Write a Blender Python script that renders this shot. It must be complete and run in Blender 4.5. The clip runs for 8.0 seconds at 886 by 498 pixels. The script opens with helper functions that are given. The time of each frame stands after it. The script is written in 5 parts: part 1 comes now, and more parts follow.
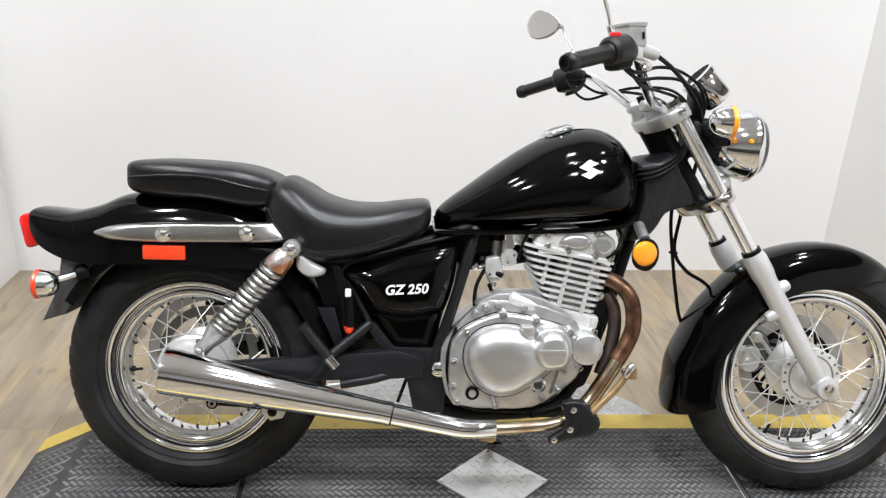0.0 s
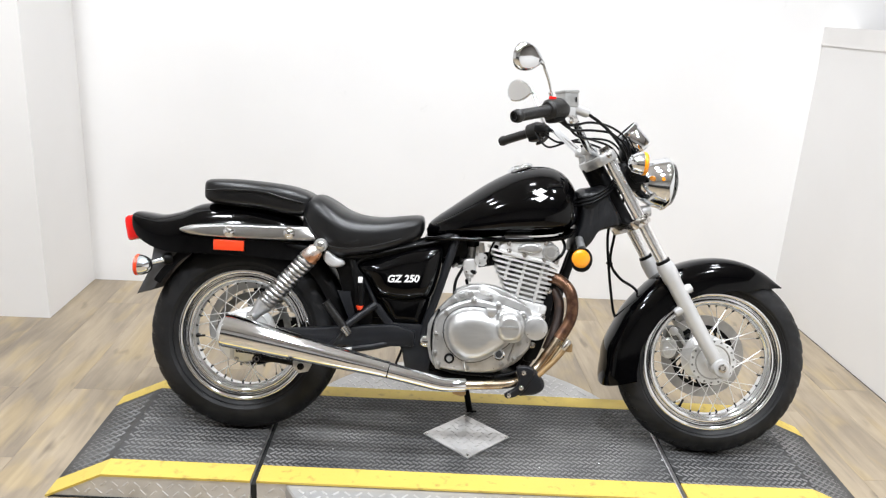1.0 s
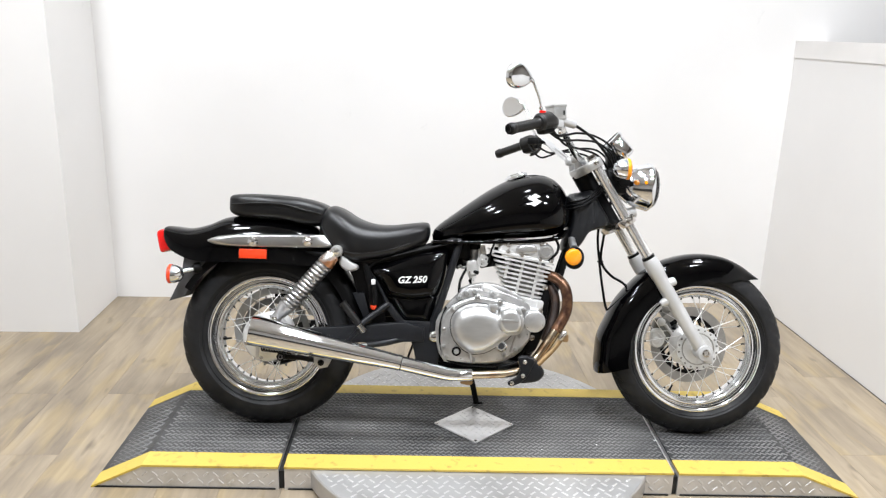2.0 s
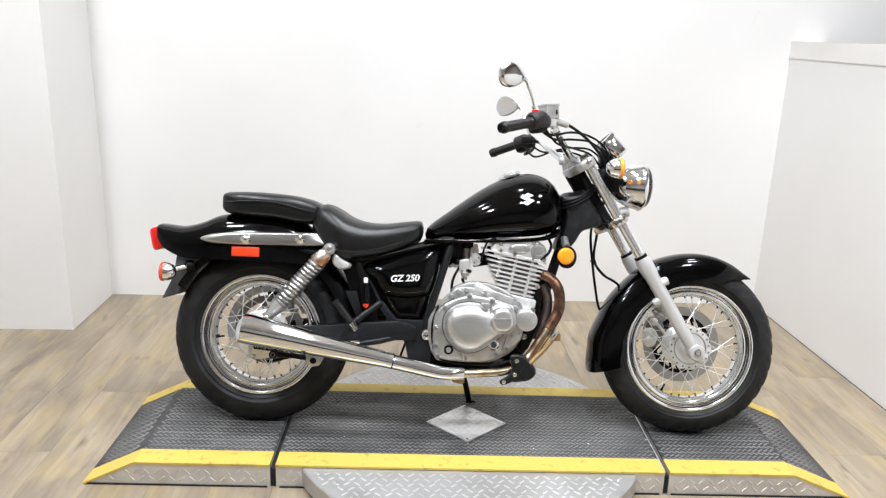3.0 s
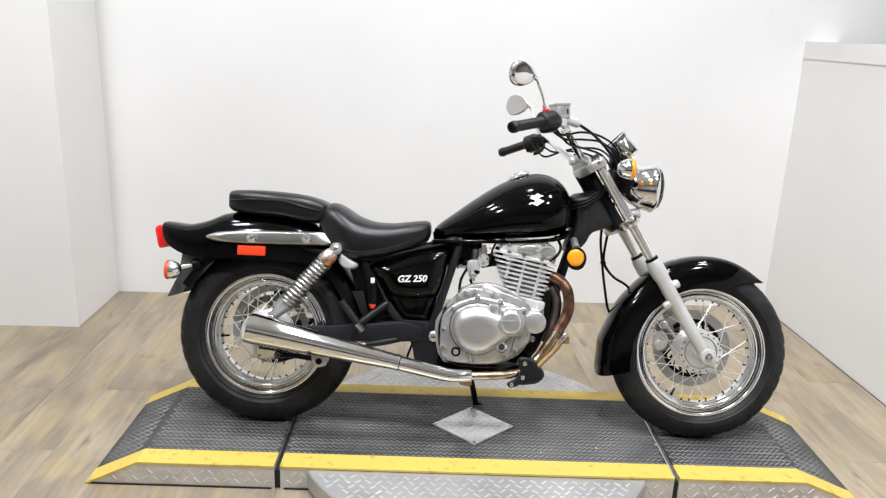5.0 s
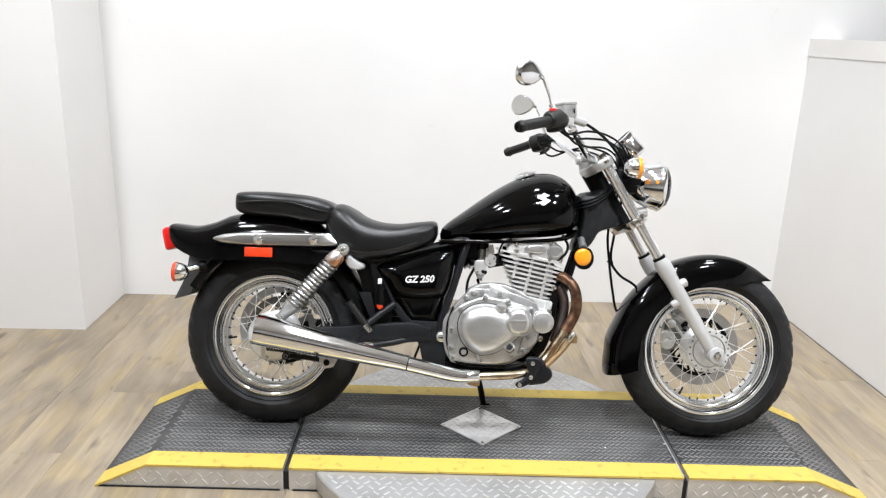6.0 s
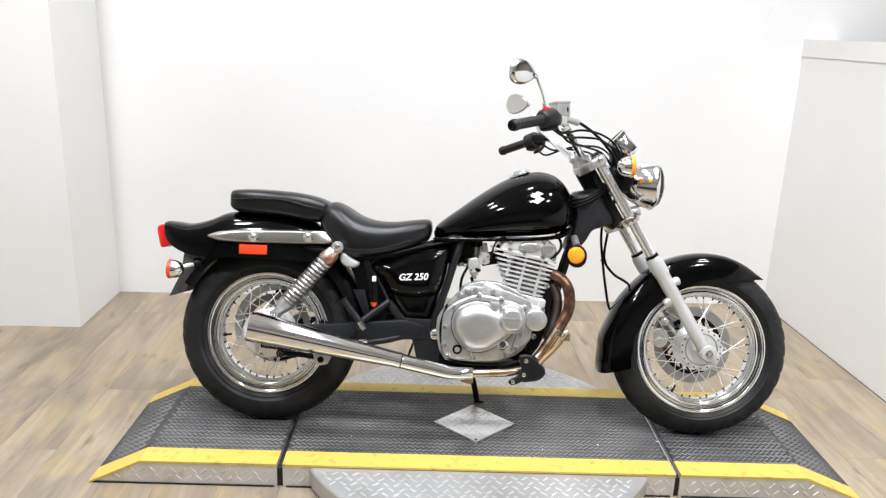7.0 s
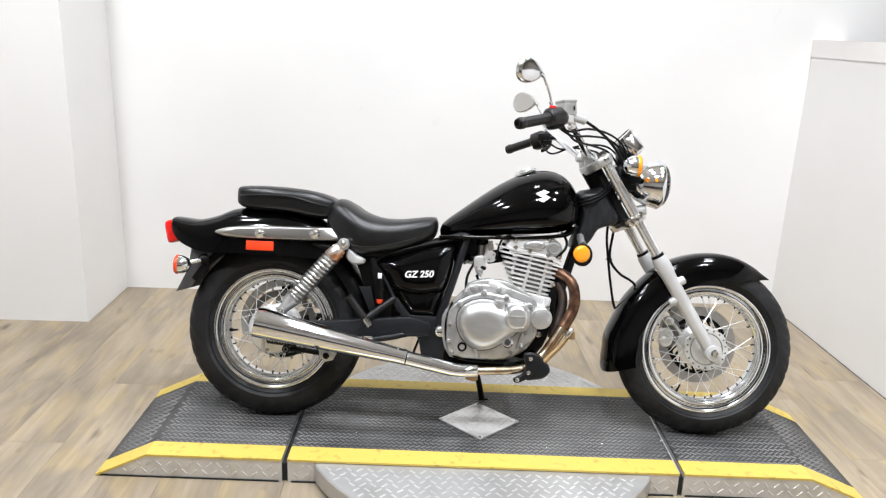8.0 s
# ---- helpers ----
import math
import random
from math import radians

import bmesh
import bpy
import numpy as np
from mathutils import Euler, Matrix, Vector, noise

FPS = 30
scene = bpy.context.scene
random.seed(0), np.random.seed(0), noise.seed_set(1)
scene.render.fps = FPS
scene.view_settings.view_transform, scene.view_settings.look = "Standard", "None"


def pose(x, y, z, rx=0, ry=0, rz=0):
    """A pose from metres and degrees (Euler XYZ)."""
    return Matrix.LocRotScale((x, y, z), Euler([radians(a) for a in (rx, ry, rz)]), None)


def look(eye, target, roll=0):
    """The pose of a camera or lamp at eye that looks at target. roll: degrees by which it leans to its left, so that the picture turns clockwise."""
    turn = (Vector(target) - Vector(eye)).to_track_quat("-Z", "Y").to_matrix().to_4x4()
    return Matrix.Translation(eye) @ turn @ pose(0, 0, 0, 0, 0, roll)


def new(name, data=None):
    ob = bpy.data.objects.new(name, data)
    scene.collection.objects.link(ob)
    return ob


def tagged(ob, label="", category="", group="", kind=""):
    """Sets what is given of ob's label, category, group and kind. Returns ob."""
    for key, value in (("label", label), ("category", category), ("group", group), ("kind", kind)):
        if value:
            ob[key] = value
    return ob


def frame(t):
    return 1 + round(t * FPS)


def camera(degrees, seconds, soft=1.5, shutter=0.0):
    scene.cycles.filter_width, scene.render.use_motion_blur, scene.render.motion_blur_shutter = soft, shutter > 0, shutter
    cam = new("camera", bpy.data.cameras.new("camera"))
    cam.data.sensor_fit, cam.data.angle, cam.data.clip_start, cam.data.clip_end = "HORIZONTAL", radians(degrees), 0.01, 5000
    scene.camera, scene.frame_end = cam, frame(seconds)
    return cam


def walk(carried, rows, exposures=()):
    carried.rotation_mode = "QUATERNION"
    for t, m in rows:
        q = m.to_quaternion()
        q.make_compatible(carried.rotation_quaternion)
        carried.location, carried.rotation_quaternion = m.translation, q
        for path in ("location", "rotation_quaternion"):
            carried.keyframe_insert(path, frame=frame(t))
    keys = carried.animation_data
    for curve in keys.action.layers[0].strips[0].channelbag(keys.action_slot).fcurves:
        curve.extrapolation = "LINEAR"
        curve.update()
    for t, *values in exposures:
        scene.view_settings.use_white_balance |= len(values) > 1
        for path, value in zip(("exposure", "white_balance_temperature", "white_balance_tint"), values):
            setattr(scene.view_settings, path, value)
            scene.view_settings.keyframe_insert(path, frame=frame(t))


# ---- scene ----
cam = camera(60.0, 8.0, soft=1.25)
PATH = [
    (0, (-0.259, -1.514, 1.31), (-0.134, 0.337, 0.563), 2.2),
    (0.1, (-0.247, -1.595, 1.322), (-0.128, 0.259, 0.583), 2.71),
    (0.2, (-0.248, -1.673, 1.337), (-0.137, 0.179, 0.589), 2.58),
    (0.3, (-0.248, -1.738, 1.346), (-0.131, 0.121, 0.619), 2.55),
    (0.4, (-0.244, -1.806, 1.355), (-0.152, 0.066, 0.658), 2.35),
    (0.5, (-0.244, -1.86, 1.362), (-0.148, 0.021, 0.69), 2.4),
    (0.6, (-0.229, -1.918, 1.365), (-0.150, -0.030, 0.710), 1.83),
    (0.7, (-0.208, -1.971, 1.373), (-0.126, -0.077, 0.737), 2.73),
    (0.8, (-0.201, -2.026, 1.370), (-0.127, -0.131, 0.738), 3.27),
    (1, (-0.178, -2.131, 1.376), (-0.127, -0.225, 0.773), 3.4),
    (1.2, (-0.169, -2.206, 1.379), (-0.138, -0.290, 0.806), 3.16),
    (1.5, (-0.185, -2.297, 1.382), (-0.126, -0.374, 0.834), 2.5),
    (1.7, (-0.202, -2.348, 1.387), (-0.154, -0.426, 0.837), 1.72),
    (2.8, (-0.181, -2.370, 1.386), (-0.120, -0.448, 0.834), 2.02),
    (3, (-0.178, -2.365, 1.385), (-0.125, -0.443, 0.833), 2.0),
    (3.5, (-0.178, -2.355, 1.385), (-0.135, -0.432, 0.838), 2.2),
    (4, (-0.176, -2.351, 1.387), (-0.135, -0.428, 0.837), 2.2),
    (4.5, (-0.179, -2.343, 1.387), (-0.141, -0.423, 0.83), 2.2),
    (4.7, (-0.179, -2.338, 1.381), (-0.144, -0.417, 0.826), 2.34),
    (5.8, (-0.194, -2.330, 1.386), (-0.159, -0.411, 0.825), 2.24),
    (6, (-0.196, -2.331, 1.38), (-0.167, -0.41, 0.825), 1.9),
    (6.5, (-0.192, -2.336, 1.382), (-0.158, -0.415, 0.826), 2.2),
    (7, (-0.184, -2.344, 1.377), (-0.149, -0.422, 0.822), 2.1),
    (7.5, (-0.181, -2.347, 1.379), (-0.16, -0.425, 0.825), 2.1),
    (8, (-0.18, -2.352, 1.375), (-0.163, -0.432, 0.817), 2.4),
]
EXPOSURES = [(0, -0.68), (0.5, -0.60), (1, -0.52), (1.5, -0.53), (3, -0.58), (3.5, -0.64), (4.5, -0.70), (6, -0.59), (6.5, -0.55), (7, -0.54), (8, -0.56)]
walk(cam, [(t, look(eye, target, roll)) for t, eye, target, roll in PATH], EXPOSURES)

# ---- light ----
ROOM = pose(0, 0, 0, 0, 0, 1.7)          # the room stands 1.7 degrees askew to the platform
CEIL = 3.7

world = bpy.data.worlds.new("world")
scene.world = world
world.use_nodes = True
world.node_tree.nodes["Background"].inputs[0].default_value = (0.9, 0.95, 1.0, 1)
world.node_tree.nodes["Background"].inputs[1].default_value = 0.05

LAMPS = [(x, y) for y in (-1.9, -0.55, 0.4) for x in (-1.9, -0.1, 1.5)]
LAMP_SIZE = 0.24
LAMP_WATT = {-1.9: 94.0, -0.55: 72.0, 0.4: 23.0}


# ---- materials ----
def mat(name, col, rough=0.5, metal=0.0, vary=0.08, scale=12.0, bump=0.0, bscale=150.0, coat=0.0, spec=0.5,
        col2=None, stretch=(1, 1, 1), rvary=0.08, sharp=(0.35, 0.65), random_tone=0.0, emit=0.0, bdist=0.002, grain=0.0, col3=None, marks=0.0):
    m = bpy.data.materials.new(name)
    m.use_nodes = True
    nt = m.node_tree
    n, l = nt.nodes, nt.links
    b = n["Principled BSDF"]
    tc = n.new("ShaderNodeTexCoord")
    mp = n.new("ShaderNodeMapping")
    mp.inputs["Scale"].default_value = stretch
    l.new(tc.outputs["Object"], mp.inputs["Vector"])
    vec = mp.outputs["Vector"]
    if random_tone:
        oi = n.new("ShaderNodeObjectInfo")
        add = n.new("ShaderNodeVectorMath")
        add.operation = "MULTIPLY_ADD"
        cmb = n.new("ShaderNodeCombineXYZ")
        for k in range(3):
            l.new(oi.outputs["Random"], cmb.inputs[k])
        l.new(cmb.outputs[0], add.inputs[0])
        add.inputs[1].default_value = (37, 53, 71)
        l.new(vec, add.inputs[2])
        vec = add.outputs[0]
    no = n.new("ShaderNodeTexNoise")
    no.inputs["Scale"].default_value = scale
    no.inputs["Detail"].default_value = 6
    l.new(vec, no.inputs["Vector"])
    mr = n.new("ShaderNodeMapRange")
    mr.inputs["From Min"].default_value, mr.inputs["From Max"].default_value = sharp
    l.new(no.outputs["Fac"], mr.inputs["Value"])
    mix = n.new("ShaderNodeMix")
    mix.data_type = "RGBA"
    c = Vector(col)
    d = Vector(col2) if col2 else c * (1 + vary)
    c = c if col2 else c * (1 - vary)
    mix.inputs["A"].default_value = (*c, 1)
    mix.inputs["B"].default_value = (*d, 1)
    l.new(mr.outputs[0], mix.inputs["Factor"])
    out = mix.outputs["Result"]
    if col3:
        # broad patches of a third tone
        p1 = n.new("ShaderNodeTexNoise")
        p1.inputs["Scale"].default_value, p1.inputs["Detail"].default_value, p1.inputs["Distortion"].default_value = scale * 1.35, 4, 0.6
        pm_ = n.new("ShaderNodeMapping")
        pm_.inputs["Location"].default_value = (7.3, 2.1, 4.4)
        l.new(vec, pm_.inputs["Vector"])
        l.new(pm_.outputs[0], p1.inputs["Vector"])
        pr = n.new("ShaderNodeMapRange")
        pr.inputs["From Min"].default_value, pr.inputs["From Max"].default_value = 0.50, 0.64
        pr.inputs["To Max"].default_value = 0.65
        l.new(p1.outputs["Fac"], pr.inputs["Value"])
        px_ = n.new("ShaderNodeMix")
        px_.data_type = "RGBA"
        px_.inputs["B"].default_value = (*col3, 1)
        l.new(out, px_.inputs["A"])
        l.new(pr.outputs[0], px_.inputs["Factor"])
        out = px_.outputs["Result"]
    if marks:
        # sparse scuffs
        s1 = n.new("ShaderNodeTexNoise")
        s1.inputs["Scale"].default_value, s1.inputs["Detail"].default_value, s1.inputs["Distortion"].default_value = 4.5, 5, 0.8
        l.new(vec, s1.inputs["Vector"])
        sr = n.new("ShaderNodeMapRange")
        sr.inputs["From Min"].default_value, sr.inputs["From Max"].default_value = 0.70, 0.80
        sr.inputs["To Min"].default_value, sr.inputs["To Max"].default_value = 1.0, 1.0 - marks
        l.new(s1.outputs["Fac"], sr.inputs["Value"])
        sh_ = n.new("ShaderNodeHueSaturation")
        l.new(sr.outputs[0], sh_.inputs["Value"])
        l.new(out, sh_.inputs["Color"])
        out = sh_.outputs[0]
    if random_tone:
        hs = n.new("ShaderNodeHueSaturation")
        m2 = n.new("ShaderNodeMapRange")
        m2.inputs["To Min"].default_value, m2.inputs["To Max"].default_value = 1 - random_tone, 1 + random_tone
        l.new(oi.outputs["Random"], m2.inputs["Value"])
        l.new(m2.outputs[0], hs.inputs["Value"])
        l.new(out, hs.inputs["Color"])
        out = hs.outputs[0]
    if grain:
        # fine streaks along y and scattered dark knots
        g1 = n.new("ShaderNodeTexNoise")
        g1.inputs["Scale"].default_value, g1.inputs["Detail"].default_value, g1.inputs["Distortion"].default_value = 9.0, 8, 1.2
        gm = n.new("ShaderNodeMapping")
        gm.inputs["Scale"].default_value = (1.0, 0.36, 1)
        l.new(vec, gm.inputs["Vector"])
        l.new(gm.outputs[0], g1.inputs["Vector"])
        k1 = n.new("ShaderNodeTexNoise")
        k1.inputs["Scale"].default_value, k1.inputs["Detail"].default_value = 5.5, 2
        kv = n.new("ShaderNodeMapping")
        kv.inputs["Scale"].default_value = (0.52, 0.75, 1)
        l.new(vec, kv.inputs["Vector"])
        l.new(kv.outputs[0], k1.inputs["Vector"])
        km = n.new("ShaderNodeMapRange")
        km.inputs["From Min"].default_value, km.inputs["From Max"].default_value = 0.66, 0.76
        km.inputs["To Min"].default_value, km.inputs["To Max"].default_value = 1.0, 0.45
        l.new(k1.outputs["Fac"], km.inputs["Value"])
        g2 = n.new("ShaderNodeMapRange")
        g2.inputs["From Min"].default_value, g2.inputs["From Max"].default_value = 0.3, 0.7
        g2.inputs["To Min"].default_value, g2.inputs["To Max"].default_value = 1 - grain, 1 + grain
        l.new(g1.outputs["Fac"], g2.inputs["Value"])
        mu = n.new("ShaderNodeMath")
        mu.operation = "MULTIPLY"
        l.new(g2.outputs[0], mu.inputs[0])
        l.new(km.outputs[0], mu.inputs[1])
        h2 = n.new("ShaderNodeHueSaturation")
        l.new(mu.outputs[0], h2.inputs["Value"])
        l.new(out, h2.inputs["Color"])
        out = h2.outputs[0]
    l.new(out, b.inputs["Base Color"])
    n2 = n.new("ShaderNodeTexNoise")
    n2.inputs["Scale"].default_value = scale * 3.1
    n2.inputs["Detail"].default_value = 4
    l.new(vec, n2.inputs["Vector"])
    r2 = n.new("ShaderNodeMapRange")
    r2.inputs["To Min"].default_value, r2.inputs["To Max"].default_value = max(rough - rvary, 0.0), min(rough + rvary, 1)
    l.new(n2.outputs["Fac"], r2.inputs["Value"])
    l.new(r2.outputs[0], b.inputs["Roughness"])
    b.inputs["Metallic"].default_value = metal
    b.inputs["Coat Weight"].default_value = coat
    b.inputs["Coat Roughness"].default_value = 0.03
    b.inputs["Specular IOR Level"].default_value = spec
    if bump:
        n3 = n.new("ShaderNodeTexNoise")
        n3.inputs["Scale"].default_value = bscale
        n3.inputs["Detail"].default_value = 3
        l.new(vec, n3.inputs["Vector"])
        bp = n.new("ShaderNodeBump")
        bp.inputs["Strength"].default_value = bump
        bp.inputs["Distance"].default_value = bdist
        l.new(n3.outputs["Fac"], bp.inputs["Height"])
        l.new(bp.outputs[0], b.inputs["Normal"])
    if emit:
        b.inputs["Emission Color"].default_value = (*col, 1)
        b.inputs["Emission Strength"].default_value = emit
    return m


WALL = mat("wall_paint", (0.775, 0.762, 0.748), 0.6, vary=0.022, scale=1.3, bump=0.15, bscale=220, rvary=0.05, marks=0.16)
WALL_TAN = mat("taupe_paint", (0.22, 0.195, 0.170), 0.6, vary=0.1, scale=1.3, bump=0.15, bscale=220)
WALL_GREY = mat("grey_paint", (0.40, 0.385, 0.365), 0.6, vary=0.05, scale=1.3, bump=0.15, bscale=220)
# for an added, unseen band that darkens the chrome's reflections
DARK_BAND = mat("dark_reflection_band", (0.030, 0.028, 0.026), 0.6, vary=0.2, scale=3, bump=0.15, bscale=120)
CEILING = mat("ceiling_paint", (0.80, 0.79, 0.775), 0.8, vary=0.03, scale=2, bump=0.3, bscale=90)
CAP = mat("ledge_paint", (0.74, 0.72, 0.70), 0.45, vary=0.03, scale=3)
PLANK = mat("oak_plank", (0.205, 0.168, 0.126), 0.42, col2=(0.318, 0.258, 0.182), col3=(0.345, 0.264, 0.148), scale=2.1, stretch=(4.0, 1.0, 1), sharp=(0.32, 0.62),
            bump=0.10, bscale=30, random_tone=0.055, rvary=0.1, spec=0.4, grain=0.14)
SUBFLOOR = mat("subfloor", (0.10, 0.075, 0.05), 0.7, vary=0.1, scale=5)
RUBBER_MAT = mat("rubber_mat", (0.024, 0.024, 0.0245), 0.55, col2=(0.098, 0.096, 0.093), scale=6.0, sharp=(0.40, 0.8), bump=0.25, bscale=260, rvary=0.12)
RUBBER_TOP = mat("worn_rubber", (0.082, 0.082, 0.083), 0.45, col2=(0.225, 0.221, 0.214), scale=7.0, sharp=(0.35, 0.75), rvary=0.12)
YELLOW = mat("yellow_paint", (0.61, 0.445, 0.088), 0.5, col2=(0.37, 0.255, 0.06), scale=34, sharp=(0.58, 0.74), bump=0.25, bscale=180)
CHECKER = mat("checker_plate", (0.70, 0.69, 0.68), 0.36, metal=0.55, col2=(0.50, 0.49, 0.475), scale=14, sharp=(0.45, 0.8), bump=0.12, bscale=200, rvary=0.12)
DECK_STEEL = mat("worn_deck_steel", (0.52, 0.515, 0.51), 0.42, metal=0.6, col2=(0.40, 0.39, 0.38), scale=7, sharp=(0.4, 0.75), bump=0.10, bscale=200, rvary=0.12)
# black that stands in for shade in narrow gaps
GAP_SHADE = mat("gap_shade", (0.012, 0.012, 0.012), 0.8, vary=0.2)
PAINT = mat("black_gloss_paint", (0.0008, 0.0008, 0.0010), 0.075, vary=0.2, scale=6, coat=0.04, spec=0.21, rvary=0.03)
VINYL = mat("black_vinyl", (0.0036, 0.0036, 0.0040), 0.34, spec=0.46, vary=0.25, scale=8, bump=0.07, bscale=420, rvary=0.10, bdist=0.0012)
TYRE = mat("tyre_rubber", (0.0080, 0.0081, 0.0086), 0.50, col2=(0.0165, 0.0165, 0.0174), scale=10, bump=0.15, bscale=300, spec=0.24)
BLACK = mat("satin_black", (0.0025, 0.0025, 0.0028), 0.42, spec=0.17, vary=0.25, scale=10, bump=0.1, bscale=300)
PLASTIC = mat("dark_grey_plastic", (0.0072, 0.0078, 0.0096), 0.38, spec=0.30, vary=0.15, scale=12, bump=0.2, bscale=500)
GRIP = mat("grip_rubber", (0.0062, 0.0058, 0.0056), 0.42, vary=0.2, scale=30, bump=0.3, bscale=600)
FORK_CHROME = mat("fork_chrome", (0.88, 0.88, 0.875), 0.18, metal=0.85, vary=0.03, scale=8, rvary=0.05)
SPOKE = mat("spoke_steel", (0.82, 0.82, 0.815), 0.3, metal=0.6, vary=0.05, scale=20)
RIM_CHROME = mat("rim_chrome", (0.90, 0.915, 0.935), 0.10, metal=1.0, vary=0.03, scale=8, rvary=0.04)
CHROME = mat("chrome", (0.83, 0.85, 0.875), 0.07, metal=1.0, vary=0.03, scale=8, rvary=0.04)
CHROME_DULL = mat("aged_chrome", (0.66, 0.64, 0.61), 0.16, metal=1.0, col2=(0.50, 0.46, 0.41), scale=18, sharp=(0.55, 0.85), rvary=0.08)
ALLOY = mat("cast_alloy", (0.60, 0.60, 0.595), 0.31, metal=0.8, col2=(0.36, 0.355, 0.345), scale=26, sharp=(0.45, 0.8), bump=0.12, bscale=400, rvary=0.1)
ALLOY_POL = mat("brushed_alloy", (0.58, 0.58, 0.575), 0.30, metal=1.0, vary=0.08, scale=5, bump=0.02, bscale=300, rvary=0.04)
DOME_ALLOY = mat("brushed_cover_alloy", (0.68, 0.68, 0.672), 0.35, metal=0.88, col2=(0.57, 0.57, 0.56), scale=9, stretch=(0.6, 1, 3.0), sharp=(0.4, 0.65), bump=0.03, bscale=200, rvary=0.1)
SILVER = mat("silver_lacquer", (0.56, 0.56, 0.555), 0.36, metal=0.3, vary=0.05, scale=14, bump=0.05, bscale=300, coat=0.3)
CAST_BRIGHT = mat("bead_blasted_alloy", (0.74, 0.74, 0.73), 0.34, metal=0.45, col2=(0.54, 0.535, 0.52), scale=24, sharp=(0.5, 0.8), bump=0.12, bscale=400, rvary=0.1)
GREY_PLASTIC = mat("grey_plastic", (0.0105, 0.0115, 0.014), 0.42, spec=0.4, vary=0.2, scale=12, bump=0.25, bscale=300)
NECK = mat("creased_rubber_sheet", (0.0075, 0.0080, 0.0095), 0.36, spec=0.45, vary=0.25, scale=9, stretch=(5.0, 1.0, 1.2), bump=0.7, bscale=8, bdist=0.010, rvary=0.12)
FLAP = mat("mid_grey_plastic", (0.065, 0.067, 0.072), 0.5, vary=0.12, scale=14, bump=0.2, bscale=500)
# dark alloy; on the barrel it also carries the shade between fins
BARREL = mat("dark_alloy_and_fin_shade", (0.22, 0.22, 0.21), 0.5, metal=0.6, vary=0.15, scale=20)
DISC = mat("brake_steel", (0.46, 0.45, 0.43), 0.3, metal=1.0, vary=0.08, scale=30, stretch=(1, 1, 1))
RUST = mat("heat_browned_steel", (0.055, 0.024, 0.014), 0.32, metal=0.6, col2=(0.200, 0.102, 0.054), scale=34, sharp=(0.4, 0.72), bump=0.15, bscale=300, rvary=0.1)
COPPER = mat("rust_tinted_chrome", (0.52, 0.25, 0.13), 0.28, metal=0.8, col2=(0.74, 0.72, 0.69), scale=11, sharp=(0.44, 0.55))
DARK_BROWN = mat("dark_brown_steel", (0.018, 0.010, 0.007), 0.5, metal=0.3, col2=(0.06, 0.03, 0.018), scale=30, sharp=(0.4, 0.75))
RUST_CHROME = mat("tarnished_chrome", (0.62, 0.53, 0.40), 0.2, metal=1.0, col2=(0.33, 0.19, 0.10), scale=17, sharp=(0.44, 0.72), rvary=0.08)
AMBER = mat("amber_lens", (0.95, 0.33, 0.01), 0.2, vary=0.04, scale=60, bump=0.2, bscale=500, coat=0.5)
ORANGE = mat("orange_reflector", (0.86, 0.058, 0.014), 0.2, vary=0.05, scale=60, bump=0.2, bscale=600, coat=0.6)
RED = mat("red_lens", (0.75, 0.012, 0.01), 0.15, vary=0.05, scale=60, bump=0.15, bscale=500, coat=0.6)
WHITE_MARK = mat("white_decal", (0.78, 0.78, 0.77), 0.35, vary=0.03, scale=20)
CLEAR = mat("mirror_glass", (0.86, 0.86, 0.85), 0.02, metal=1.0, vary=0.01, rvary=0.01)
CLAMP = mat("satin_clamp_alloy", (0.50, 0.50, 0.49), 0.36, metal=0.6, col2=(0.40, 0.395, 0.38), scale=20, sharp=(0.45, 0.7), bump=0.08, bscale=300)
DIAL = mat("dial_face", (0.02, 0.02, 0.02), 0.25, vary=0.1)
# tan bracket steel; on the pedal, the oak floor's reflection as colour
TAN_METAL = mat("tan_steel_and_reflection", (0.36, 0.24, 0.12), 0.4, metal=0.6, vary=0.2, scale=25)
HOUSING = mat("lamp_housing", (0.75, 0.75, 0.74), 0.5, vary=0.02)
GLASS = bpy.data.materials.new("lens_glass")
GLASS.use_nodes = True
GLASS.node_tree.nodes["Principled BSDF"].inputs["Transmission Weight"].default_value = 1.0
GLASS.node_tree.nodes["Principled BSDF"].inputs["Roughness"].default_value = 0.02
GLASS.node_tree.nodes["Principled BSDF"].inputs["IOR"].default_value = 1.5


# ---- mesh tools ----
def mesh_of(bm, name, material, angle=40, smooth=True):
    bmesh.ops.recalc_face_normals(bm, faces=bm.faces)
    me = bpy.data.meshes.new(name)
    bm.to_mesh(me)
    bm.free()
    me.materials.append(material)
    if smooth:
        me.shade_smooth()
        me.set_sharp_from_angle(angle=radians(angle))
    return me


def part(name, bm, material, parent=None, label="", angle=40):
    ob = new(name, mesh_of(bm, name, material, angle))
    ob.parent = parent
    return tagged(ob, label) if label else ob


def ring_loft(rings, cap=True, closed=False):
    bm = bmesh.new()
    vs = [[bm.verts.new(p) for p in r] for r in rings]
    n = len(rings[0])
    pairs = list(zip(vs, vs[1:])) + ([(vs[-1], vs[0])] if closed else [])
    for a, b in pairs:
        for i in range(n):
            j = (i + 1) % n
            bm.faces.new((a[i], a[j], b[j], b[i]))
    if cap and not closed:
        bm.faces.new(vs[0])
        bm.faces.new(vs[-1])
    return bm


